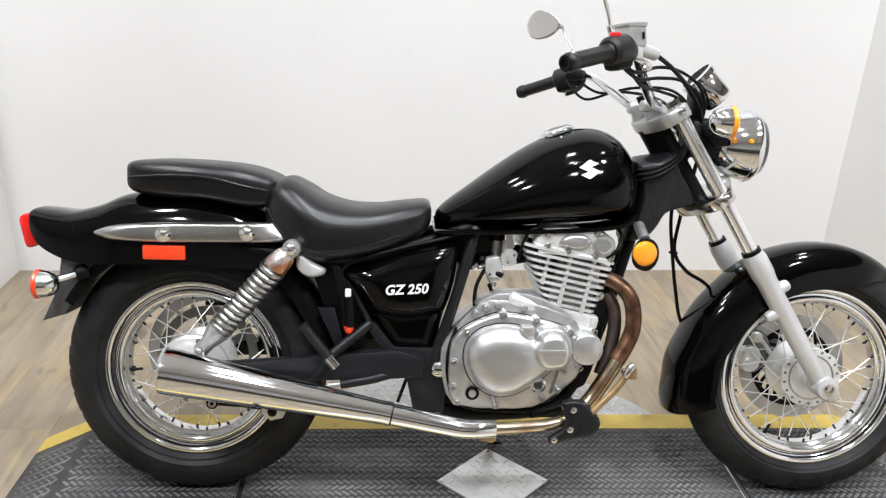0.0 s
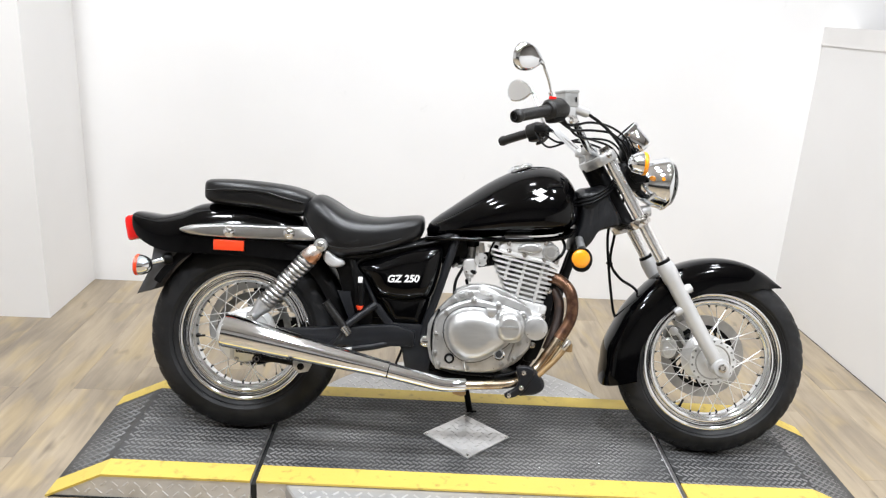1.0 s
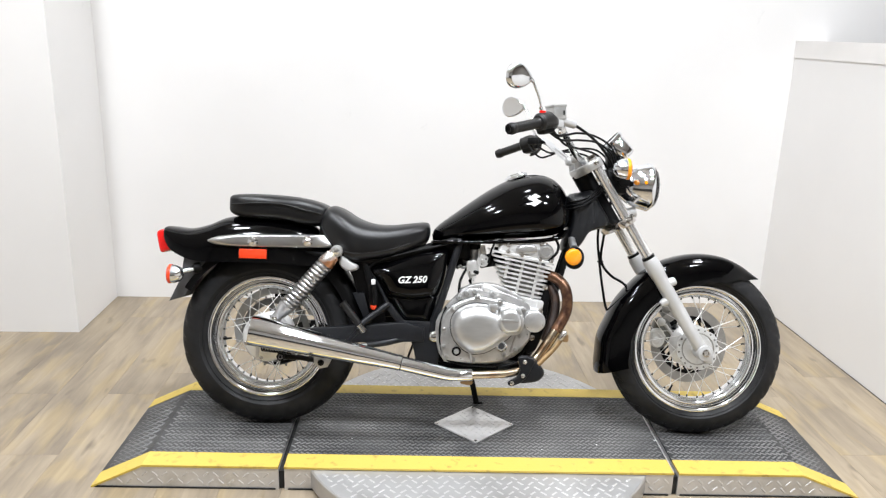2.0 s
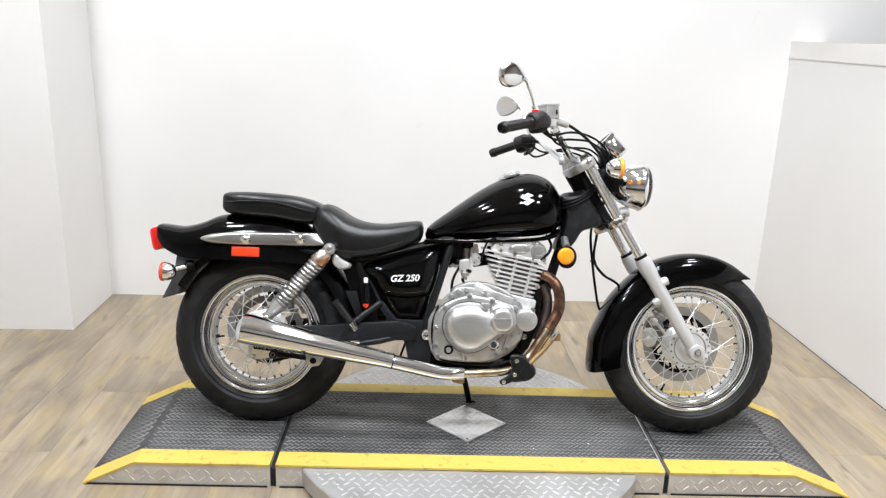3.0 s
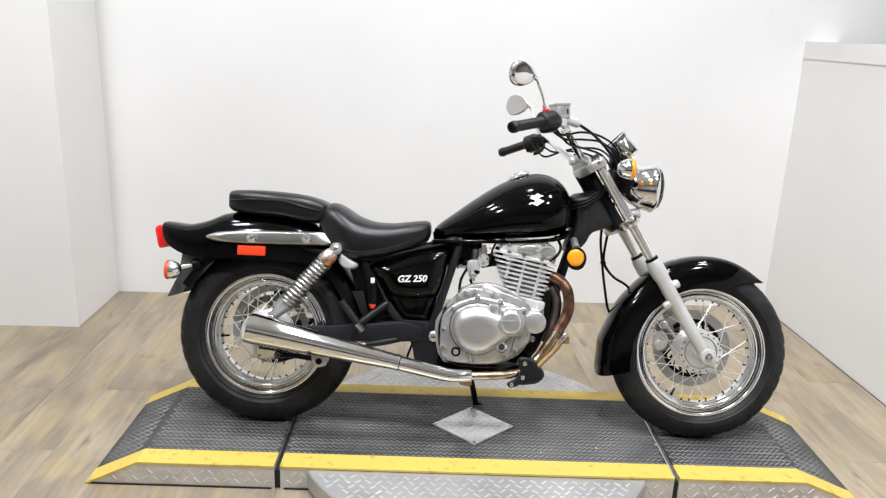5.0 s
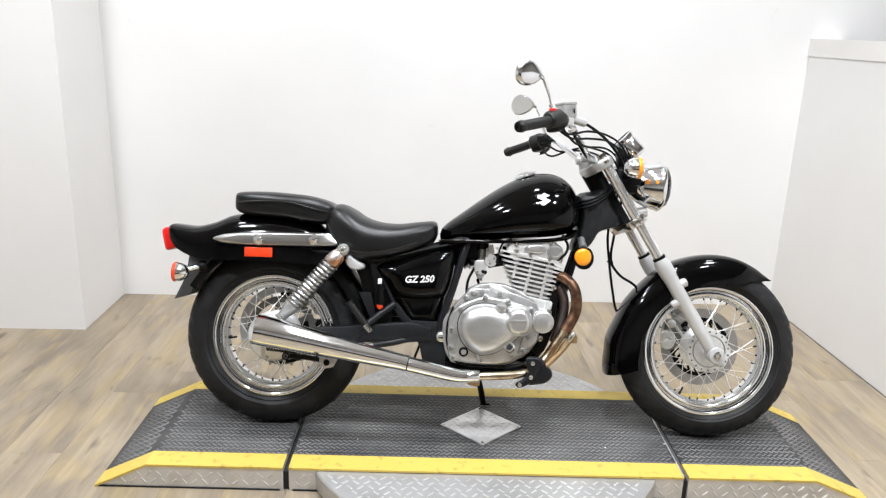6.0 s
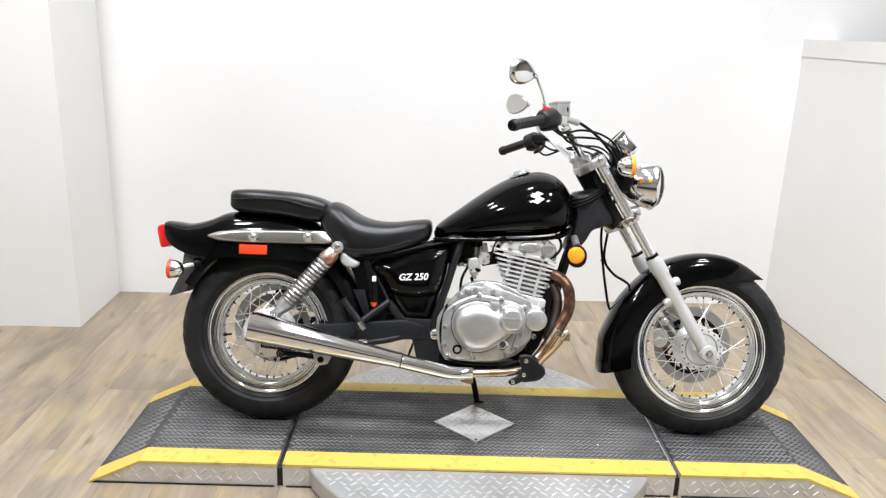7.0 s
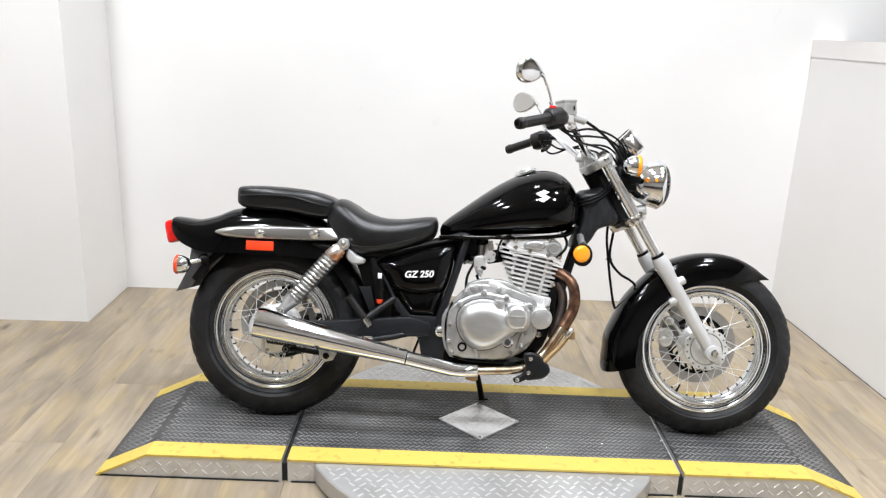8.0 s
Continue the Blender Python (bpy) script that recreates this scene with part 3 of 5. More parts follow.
rear = wheel("rear_wheel", RA, 0.298, 0.064, 0.193, 0.072, 0.05, "wire-spoked rear wheel with a chrome rim", 187)
part("hub", lathe([(0.018, -0.088), (0.030, -0.086), (0.034, -0.076), (0.060, -0.074), (0.066, -0.070), (0.076, -0.068), (0.082, -0.062), (0.080, -0.045), (0.06, -0.035), (0.045, 0.0), (0.05, 0.03),
                   (0.075, 0.045), (0.075, 0.055), (0.03, 0.07)], 48), CAST_BRIGHT, rear, "grey alloy drum brake hub", angle=30)
bm = lathe([(0.097, 0.076), (0.097, 0.082), (0.118, 0.082), (0.120, 0.080), (0.120, 0.078), (0.118, 0.076)], 72, closed=True)
part("sprocket", bm, BARREL, rear, "steel chain sprocket")
for k in range(5):
    a = 2 * math.pi * k / 5 + 0.5
    part("sprocket_arm", box(0.050, 0.006, 0.022, (0, 0, 0), 0.004, Matrix.Rotation(-a, 4, "Y") @ Matrix.Translation((0.078, 0.079, 0)), 1), BARREL, rear)
for k in range(40):
    a = 2 * math.pi * k / 40
    part("tooth", box(0.007, 0.005, 0.012, (0.122 * math.cos(a), 0.079, 0.122 * math.sin(a)), 0,
                      None), DISC, rear) if k % 2 == 0 else None
for k in range(6):
    a = 2 * math.pi * k / 6 + 0.3
    bolt(rear, (0.071 * math.cos(a), -0.069, 0.071 * math.sin(a)), 0.005, 0.004)

front = wheel("front_wheel", FA, 0.294, 0.054, 0.206, 0.064, 0.036, "wire-spoked front wheel with a chrome rim", 243)
part("hub", lathe([(0.012, -0.06), (0.022, -0.058), (0.024, -0.040), (0.040, -0.031), (0.050, -0.033), (0.056, -0.0395), (0.060, -0.0395), (0.061, -0.036), (0.060, -0.032), (0.034, -0.020), (0.032, 0.01),
                   (0.058, 0.022), (0.075, 0.03), (0.075, 0.036), (0.03, 0.045)], 48), CAST_BRIGHT, front, "cast alloy front hub", angle=30)
lobes = [((0.0675 + 0.0052 * abs(math.cos(4.5 * t)) ** 0.7) * math.cos(t), (0.0675 + 0.0052 * abs(math.cos(4.5 * t)) ** 0.7) * math.sin(t)) for t in [2 * math.pi * k / 108 for k in range(108)]]
part("hub_flange", slab(lobes, -0.0445, -0.0385, 0.0012, 1), CAST_BRIGHT, front, "scalloped alloy spoke flange", angle=30)
part("hub_dish", lathe([(0.030, -0.030), (0.034, -0.036), (0.052, -0.0452), (0.055, -0.0452), (0.055, -0.040), (0.030, -0.026)], 48, closed=True), DISC, front, "dished hub face", angle=30)
for k in range(18):
    a = 2 * math.pi * (k + 0.5) / 18
    part("hub_hole", lathe([(0.0034, 0), (0.0034, 0.0008), (0, 0.0008)], 10, (0.0640 * math.cos(a), -0.0446, 0.0640 * math.sin(a)), (0, -1, 0)), BARREL, front)
part("brake_disc", lathe([(0.100, 0.052), (0.100, 0.056), (0.132, 0.056), (0.132, 0.052)], 96, closed=True), DISC, front, "steel brake disc", angle=30)
bm = join(lathe([(0.088, 0.050), (0.088, 0.055), (0.101, 0.055), (0.101, 0.050)], 60, closed=True), lathe([(0.03, 0.044), (0.03, 0.05), (0.068, 0.05), (0.068, 0.044)], 48, closed=True))
part("disc_carrier", bm, BLACK, front, "black disc carrier")
for k in range(20):
    a = 2 * math.pi * k / 20
    p0, p1 = Vector((0.064 * math.cos(a), 0.049, 0.064 * math.sin(a))), Vector((0.092 * math.cos(a + 0.30), 0.052, 0.092 * math.sin(a + 0.30)))
    part("carrier_arm", tube([p0, (p0 + p1) / 2 + Vector((0.004 * math.cos(a), 0, 0.004 * math.sin(a))), p1], 0.0042, 8), BLACK, front)

# ---- fenders ----
def arch(c, a0, a1, crown, edge, half, th=0.003, n=44, m=18):
    """A fender shell over a wheel at c: crown(t) and edge(t) are its radii along the arc, half(t) its half-width."""
    rings = []
    for i in range(n + 1):
        t = i / n
        a = radians(a0 + (a1 - a0) * t)
        ro, ri, w = crown(t), edge(t), half(t)
        sec = []
        for k in range(m + 1):
            s = -1 + 2 * k / m
            b = s * math.pi / 2
            sec.append((ri + (ro - ri) * math.copysign(abs(math.cos(b)) ** 0.62, 1), w * math.copysign(abs(math.sin(b)) ** 0.72, s)))
        inner = [(r - th if r - th > ri else ri, y * (1 - th / w)) for r, y in reversed(sec)]
        rings.append([(c[0] + r * math.cos(a), y, c[2] + r * math.sin(a)) for r, y in sec + inner])
    return ring_loft(rings)


def lerp_table(rows):
    def f(t):
        for (t0, v0), (t1, v1) in zip(rows, rows[1:]):
            if t <= t1:
                k = (t - t0) / (t1 - t0)
                k = k * k * (3 - 2 * k)
                return v0 + (v1 - v0) * k
        return rows[-1][1]
    return f


part("front_fender", arch(ARC, 196, 50, lerp_table([(0, 0.352), (0.1, 0.338), (0.25, 0.318), (0.4, 0.310), (0.6, 0.314), (0.8, 0.317), (1, 0.311)]),
                                    lerp_table([(0, 0.252), (0.12, 0.240), (0.3, 0.222), (0.45, 0.214), (0.7, 0.214), (0.84, 0.232), (0.95, 0.272), (1, 0.306)]),
                                    lerp_table([(0, 0.086), (0.5, 0.080), (0.85, 0.076), (1, 0.03)])), PAINT, bike, "deep black gloss front fender", angle=50)
for k in (-1, 1):
    bolt(bike, (1.352, k * 0.082, 0.512), 0.007, 0.006, (0, k, 0), name="fender_bolt")
part("inner_fender", arch((0, 0, 0.297), 150, 8, lambda t: 0.340, lambda t: 0.285, lambda t: 0.082), BLACK, bike, "matt black inner fender")


def body_shell(stations, m=22, p=0.7, q=0.75, th=0.003):
    """An open-bottomed shell; stations of (x, lower z, upper z, half-width)."""
    rings = []
    for x, zb, zt, w in stations:
        sec = []
        for k in range(m + 1):
            s = -1 + 2 * k / m
            b = s * math.pi / 2
            sec.append((w * math.copysign(abs(math.sin(b)) ** p, s), zb + (zt - zb) * abs(math.cos(b)) ** q))
        inner = [(y * (1 - th / w), max(z - th, zb)) for y, z in reversed(sec)]
        rings.append([(x, y, z) for y, z in sec + inner])
    return ring_loft(rings)


def spread(stations, n=5):
    """Smooth in-between stations."""
    return [tuple(v) for v in smooth_tuple(stations, n)]


def smooth_tuple(rows, n):
    rows = [np.array(r, float) for r in rows]
    out = []
    for i in range(len(rows) - 1):
        p0, p1, p2, p3 = rows[max(i - 1, 0)], rows[i], rows[i + 1], rows[min(i + 2, len(rows) - 1)]
        for k in range(n):
            t = k / n
            out.append(0.5 * (2 * p1 + (p2 - p0) * t + (2 * p0 - 5 * p1 + 4 * p2 - p3) * t * t + (3 * p1 - p0 - 3 * p2 + p3) * t ** 3))
    out.append(rows[-1])
    return out


rfender = part("rear_fender", body_shell(spread([(-0.346, 0.628, 0.650, 0.060), (-0.338, 0.606, 0.652, 0.072), (-0.312, 0.574, 0.650, 0.088), (-0.26, 0.549, 0.647, 0.102), (-0.20, 0.539, 0.662, 0.112),
                                                 (-0.14, 0.541, 0.687, 0.119), (-0.07, 0.542, 0.696, 0.122), (0.02, 0.541, 0.699, 0.123), (0.10, 0.538, 0.684, 0.121), (0.16, 0.535, 0.655, 0.116), (0.22, 0.533, 0.60, 0.105)])),
               PAINT, bike, "glossy black rear fender with a flared tail", angle=50)
part("chrome_strip", dome(round_outline([(-0.184, 0.609), (-0.165, 0.619), (-0.130, 0.627), (-0.042, 0.634), (0.08, 0.637), (0.188, 0.638), (0.206, 0.630), (0.233, 0.606), (0.222, 0.599), (0.196, 0.595), (0.05, 0.592),
                                                 (-0.079, 0.591), (-0.140, 0.594), (-0.168, 0.600)], 3), -0.116, -0.136, 0.30, 7), ALLOY_POL, rfender, "chrome trim strip with two bolts")
part("chrome_strip", slab(round_outline([(-0.183, 0.613), (-0.120, 0.630), (0.08, 0.638), (0.190, 0.639), (0.232, 0.617), (0.190, 0.598), (-0.079, 0.594), (-0.150, 0.603)], 3), 0.118, 0.136, 0.006, 3), CHROME_DULL, rfender)
for x, z in ((-0.030, 0.611), (0.146, 0.617)):
    part("bolt", lathe([(0.017, 0), (0.017, 0.002), (0.011, 0.004), (0.011, 0.008), (0.008, 0.011), (0, 0.012)], 20, (x, -0.136, z), (0, -1, 0)), CHROME, rfender)
part("side_reflector", box(0.090, 0.010, 0.031, (-0.032, -0.127, 0.570), 0.003), ORANGE, rfender, "bright orange side reflector")
part("reflector_rim", slab([(-0.079, 0.553), (0.015, 0.553), (0.015, 0.588), (-0.079, 0.588)], -0.126, -0.114, 0.002), BLACK, rfender)
part("tail_light", slab(round_outline([(-0.372, 0.632), (-0.342, 0.639), (-0.330, 0.610), (-0.323, 0.578), (-0.340, 0.567), (-0.359, 0.564), (-0.368, 0.595)], 3), -0.052, 0.052, 0.012, 3), RED, bike, "red tail light lens")
part("light_base", slab([(-0.346, 0.636), (-0.31, 0.64), (-0.28, 0.57), (-0.328, 0.572)], -0.05, 0.05, 0.004), BLACK, bike)
# grey mudguard flap under the tail
part("mudflap", slab([(-0.318, 0.404), (-0.266, 0.420), (-0.236, 0.47), (-0.190, 0.545), (-0.258, 0.566), (-0.270, 0.562), (-0.282, 0.48)], -0.080, 0.080, 0.006), FLAP, bike, "grey plastic mudflap under the tail")


def turn_signal(name, at, d, r, lens, parent=None, stalk_to=None, ring=False):
    """A chrome bullet lamp that faces along d, with an amber lens."""
    s = empty(name, bike, None, "chrome bullet turn signal with an amber lens")
    d = Vector(d).normalized()
    part("shell", lathe([(0.0, -1.1 * r), (0.4 * r, -1.03 * r), (0.75 * r, -0.75 * r), (0.95 * r, -0.3 * r), (1.0 * r, 0.05 * r), (1.0 * r, 0.2 * r), (0.9 * r, 0.22 * r)], 32, at, d), CHROME, s)
    part("lens", lathe([(1.03 * r, 0.18 * r), (1.05 * r, 0.24 * r), (1.04 * r, 0.44 * r), (0.9 * r, 0.58 * r), (0.5 * r, 0.68 * r), (0, 0.70 * r)], 32, at, d), lens, s, "amber plastic lens")
    if stalk_to:
        part("stalk", tube([at, stalk_to], 0.009, 12), CHROME, s)
        e = Vector(stalk_to)
        part("boot", lathe([(0.018, -0.01), (0.018, 0.006), (0.012, 0.014)], 16, e, (Vector(at) - e).normalized()), BLACK, s)
    return s


for k in (-1, 1):
    turn_signal("rear_signal", (-0.285, k * 0.135, 0.498), (-1, k * 0.12, 0.02), 0.030, ORANGE, stalk_to=(-0.225, k * 0.085, 0.516))
    turn_signal("front_signal", (1.158, k * 0.150, 0.878), (1, k * 0.05, 0.0), 0.033, AMBER, stalk_to=(1.150, k * 0.085, 0.862))

# ---- tank ----
def solid(stations, m=40, pw=0.8, pt=0.85, pb=0.5, mid=0.34):
    """A closed body; stations of (x, lower z, upper z, half-width)."""
    rings = []
    for x, zb, zt, w in stations:
        zc = zb + (zt - zb) * mid
        ring = []
        for k in range(m):
            a = 2 * math.pi * k / m
            c, s = math.cos(a), math.sin(a)
            y = w * math.copysign(abs(c) ** pw, c)
            z = zc + (zt - zc) * abs(s) ** pt if s >= 0 else zc - (zc - zb) * abs(s) ** pb
            ring.append((x, y, z))
        rings.append(ring)
    return ring_loft(rings)


TANK = [(0.548, 0.638, 0.648, 0.020), (0.553, 0.633, 0.666, 0.040), (0.575, 0.630, 0.688, 0.062), (0.62, 0.630, 0.722, 0.088), (0.68, 0.632, 0.767, 0.112), (0.74, 0.636, 0.808, 0.130),
        (0.80, 0.640, 0.840, 0.142), (0.86, 0.644, 0.858, 0.148), (0.91, 0.649, 0.860, 0.145), (0.95, 0.656, 0.847, 0.134), (0.978, 0.668, 0.823, 0.114), (0.996, 0.690, 0.795, 0.086), (1.006, 0.715, 0.766, 0.045), (1.008, 0.735, 0.747, 0.012)]
tank_bm = solid(spread(TANK, 5), m=72, pw=1.08, pt=1.02)
from mathutils.bvhtree import BVHTree
tank_tree = BVHTree.FromBMesh(tank_bm)
tank = part("fuel_tank", tank_bm, PAINT, bike, "deep black gloss teardrop fuel tank", angle=60)
part("tank_seam", slab(round_outline([(0.560, 0.630), (0.70, 0.632), (0.86, 0.640), (0.955, 0.652), (0.985, 0.676), (0.990, 0.670), (0.960, 0.643), (0.86, 0.630), (0.70, 0.623), (0.560, 0.622)], 3), -0.118, 0.118, 0.002), PAINT, tank)
cap = part("fuel_cap", moved(lathe([(0.040, 0), (0.040, 0.006), (0.037, 0.010), (0.030, 0.012), (0.028, 0.016), (0.010, 0.018), (0, 0.018)], 36, (0, 0, 0), (0, 0, 1)),
                             pose(0.826, 0, 0.846, 0, -19, 0)), CHROME, tank, "chrome fuel filler cap")


def on_surface(tree, corners, lift=0.0012, n=12):
    """A thin badge between four (x, z) corners, pressed on the near side of a body."""
    c = [Vector(p) for p in corners]
    bm = bmesh.new()
    grid = []
    for i in range(n + 1):
        row = []
        for j in range(n + 1):
            p = c[0].lerp(c[1], i / n).lerp(c[3].lerp(c[2], i / n), j / n)
            hit, nor, _, _ = tree.ray_cast(Vector((p.x, -0.6, p.y)), Vector((0, 1, 0)))
            row.append(bm.verts.new((p.x, hit.y - lift, p.y)))
        grid.append(row)
    for i in range(n):
        for j in range(n):
            bm.faces.new((grid[i][j], grid[i + 1][j], grid[i + 1][j + 1], grid[i][j + 1]))
    return bm


# plain white lozenge of three slanting bands
for i, q in enumerate(([(0.852, 0.774), (0.876, 0.791), (0.895, 0.783), (0.868, 0.770)], [(0.852, 0.774), (0.868, 0.7795), (0.898, 0.7665), (0.882, 0.761)], [(0.898, 0.7665), (0.874, 0.7495), (0.856, 0.758), (0.882, 0.7705)])):
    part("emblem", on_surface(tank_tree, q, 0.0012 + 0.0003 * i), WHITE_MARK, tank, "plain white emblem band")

# ---- seats ----
pill = spread([(-0.126, 0.712, 0.752, 0.05), (-0.121, 0.702, 0.760, 0.085), (-0.096, 0.690, 0.765, 0.105), (-0.03, 0.684, 0.767, 0.115), (0.05, 0.680, 0.764, 0.118), (0.12, 0.668, 0.757, 0.114), (0.17, 0.665, 0.744, 0.105), (0.197, 0.680, 0.730, 0.09), (0.206, 0.695, 0.716, 0.05)], 4)
psg = part("passenger_seat", solid(pill, 40, pw=0.45, pt=0.5, pb=0.35, mid=0.5), VINYL, bike, "padded black vinyl passenger seat", angle=60)
part("piping", tube(smooth_path([(-0.108, -0.112, 0.728), (-0.03, -0.121, 0.734), (0.06, -0.123, 0.732), (0.13, -0.118, 0.716), (0.18, -0.104, 0.706)], 5), 0.0030, 6), VINYL, psg)
rider = spread([(0.172, 0.645, 0.675, 0.05), (0.178, 0.622, 0.705, 0.095), (0.195, 0.600, 0.727, 0.118), (0.222, 0.575, 0.735, 0.132), (0.26, 0.552, 0.718, 0.146), (0.30, 0.545, 0.694, 0.152), (0.35, 0.553, 0.679, 0.148), (0.41, 0.565, 0.676, 0.136),
                (0.46, 0.580, 0.682, 0.122), (0.50, 0.598, 0.687, 0.108), (0.525, 0.615, 0.688, 0.096), (0.536, 0.632, 0.682, 0.08), (0.540, 0.648, 0.668, 0.045)], 5)
seat_bm = solid(rider, 48, pw=0.6, pt=0.6, pb=0.55, mid=0.42)
seat_tree = BVHTree.FromBMesh(seat_bm)
seat = part("rider_seat", seat_bm, VINYL, bike, "scooped black vinyl rider seat with a stitched welt", angle=60)
welt = []
for x, z in smooth_tuple([(0.184, 0.668), (0.205, 0.634), (0.235, 0.603), (0.27, 0.586), (0.32, 0.582), (0.38, 0.590), (0.43, 0.603), (0.475, 0.618)], 5):
    hit, nor, _, _ = seat_tree.ray_cast(Vector((x, -0.6, z)), Vector((0, 1, 0)))
    if hit:
        welt.append(hit)
part("welt", tube(welt, 0.0022, 6), VINYL, seat)

# ---- side cover ----
SC = [(0.343, 0.532), (0.391, 0.552), (0.464, 0.578), (0.530, 0.596), (0.590, 0.603), (0.603, 0.592), (0.600, 0.550), (0.590, 0.497), (0.573, 0.447), (0.553, 0.437), (0.510, 0.428), (0.464, 0.427), (0.419, 0.435), (0.398, 0.447), (0.368, 0.492)]
SKIRT = [(0.404, 0.452), (0.440, 0.455), (0.500, 0.452), (0.568, 0.458), (0.564, 0.412), (0.553, 0.372), (0.543, 0.361), (0.470, 0.360), (0.452, 0.370), (0.428, 0.408)]
for k in (-1, 1):
    dm = dome(round_outline(SC, 3), k * 0.084, k * 0.138, 0.62, 12)
    tree = BVHTree.FromBMesh(dm)
    sc = part("side_cover", dm, PAINT, bike, "glossy black side cover", angle=50)
    part("cover_skirt", dome(round_outline(SKIRT, 3), k * 0.080, k * 0.116, 0.55, 10), PAINT, sc, "recessed lower edge of the cover", angle=50)
    part("cover_crease", tube(smooth_path([(0.396, k * 0.096, 0.449), (0.419, k * 0.104, 0.436), (0.464, k * 0.108, 0.428), (0.510, k * 0.108, 0.429), (0.553, k * 0.103, 0.438)], 4), 0.0022, 6), PAINT, sc)
    if k < 0:
        cu = bpy.data.curves.new("badge", "FONT")
        cu.body, cu.size, cu.extrude, cu.align_x, cu.offset, cu.shear = "GZ 250", 0.0295, 0.0006, "CENTER", 0.0009, 0.1
        tmp = bpy.data.objects.new("badge", cu)
        scene.collection.objects.link(tmp)
        bpy.context.view_layer.update()
        me = bpy.data.meshes.new_from_object(tmp.evaluated_get(bpy.context.evaluated_depsgraph_get()))
        bpy.data.objects.remove(tmp)
        me.materials.clear()
        me.materials.append(WHITE_MARK)
        bd = new("badge", me)
        bd.parent = sc
        for v in me.vertices:
            x, z = 0.487 + v.co.x + 0.06 * v.co.y, 0.492 + v.co.y + 0.06 * v.co.x
            hit, nor, _, _ = tree.ray_cast(Vector((x, -0.6, z)), Vector((0, 1, 0)))
            v.co = (x, (hit.y if hit else -0.13) - 0.0022 - v.co.z, z)
        tagged(bd, "white model lettering")

# ---- frame ----
part("frame_tube", tube(smooth_path([(0.638, -0.080, 0.632), (0.630, -0.092, 0.598), (0.600, -0.100, 0.490), (0.576, -0.103, 0.412), (0.560, -0.103, 0.365), (0.552, -0.100, 0.30)], 4), 0.0125, 14), PLASTIC, bike, "dark grey frame tube")
part("frame_tube", tube(smooth_path([(0.645, 0.085, 0.632), (0.632, 0.10, 0.600), (0.595, 0.104, 0.485), (0.557, 0.104, 0.365), (0.552, 0.100, 0.30)], 4), 0.0125, 14), PLASTIC, bike)
for k in (-1, 1):
    part("pivot_plate", slab([(0.395, 0.412), (0.404, 0.424), (0.420, 0.420), (0.443, 0.390), (0.464, 0.366), (0.558, 0.364), (0.574, 0.338), (0.584, 0.286), (0.576, 0.214), (0.509, 0.212), (0.493, 0.285), (0.472, 0.316), (0.448, 0.344)], k * 0.096, k * 0.110, 0.005), PLASTIC, bike, "dark grey frame plate round the swingarm pivot")
    part("pivot_cap", lathe([(0.019, 0), (0.019, 0.008), (0.015, 0.013), (0.006, 0.015), (0, 0.015)], 20, (0.563, k * 0.106, 0.316), (0, k, 0)), CHROME, bike, "chrome pivot cap")
    part("seat_rail", tube(smooth_path([(0.66, k * 0.06, 0.645), (0.56, k * 0.09, 0.612), (0.42, k * 0.10, 0.570), (0.30, k * 0.105, 0.560), (0.16, k * 0.105, 0.578), (0.02, k * 0.10, 0.60)], 4), 0.012, 12), BLACK, bike, "black seat rail")
    part("cradle_tube", tube(smooth_path([(0.56, k * 0.09, 0.225), (0.62, k * 0.085, 0.205), (0.78, k * 0.07, 0.205), (0.86, k * 0.05, 0.235), (0.93, k * 0.03, 0.36), (1.01, k * 0.015, 0.62), (1.05, 0, 0.72)], 5), 0.0135, 12), BLACK, bike, "black frame cradle tube")
    part("swingarm", slab([(-0.045, 0.278), (-0.045, 0.316), (0.17, 0.334), (0.47, 0.362), (0.53, 0.345), (0.53, 0.30), (0.47, 0.296), (0.17, 0.284)], k * 0.098, k * 0.126, 0.006), PLASTIC, bike, "black swingarm")
    part("peg_bracket", tube([(0.408, k * 0.106, 0.416), (0.368, k * 0.124, 0.386), (0.326, k * 0.136, 0.352)], 0.0115, 12), PLASTIC, bike, "dark grey passenger footrest bracket")
    part("peg_stay", tube([(0.330, k * 0.128, 0.352), (0.304, k * 0.126, 0.318), (0.276, k * 0.124, 0.286)], 0.0065, 10), PLASTIC, bike)
    part("upper_stay", tube([(0.408, k * 0.104, 0.416), (0.384, k * 0.100, 0.462), (0.352, k * 0.098, 0.520)], 0.0075, 10), PLASTIC, bike)
    part("lower_stay", tube(smooth_path([(0.478, k * 0.106, 0.308), (0.440, k * 0.118, 0.301), (0.409, k * 0.120, 0.293), (0.346, k * 0.122, 0.282)], 4), 0.0105, 12), PLASTIC, bike, "dark grey lower footrest stay")
    part("stay_end", tube([(0.350, k * 0.122, 0.283), (0.318, k * 0.122, 0.279)], 0.0062, 10), ALLOY, bike)
    peg = part("passenger_footrest", tube([(0.266 + 0.056 * j / 14, k * (0.160 - 0.006 * j / 14), 0.424 - 0.072 * j / 14) for j in range(15)], 0.013, 14,
                                          radii=[0.014 if j in (0,) else (0.0125 if j % 2 else 0.0108) for j in range(15)]), GRIP, bike, "folded rubber passenger footrest")
    part("peg_end", tube([(0.320, k * 0.154, 0.354), (0.338, k * 0.152, 0.331)], 0.0125, 14), CHROME, peg, "chrome end")
part("backbone", tube([(0.55, 0, 0.625), (0.98, 0, 0.70), (1.06, 0, 0.76)], 0.026, 14), BLACK, bike)
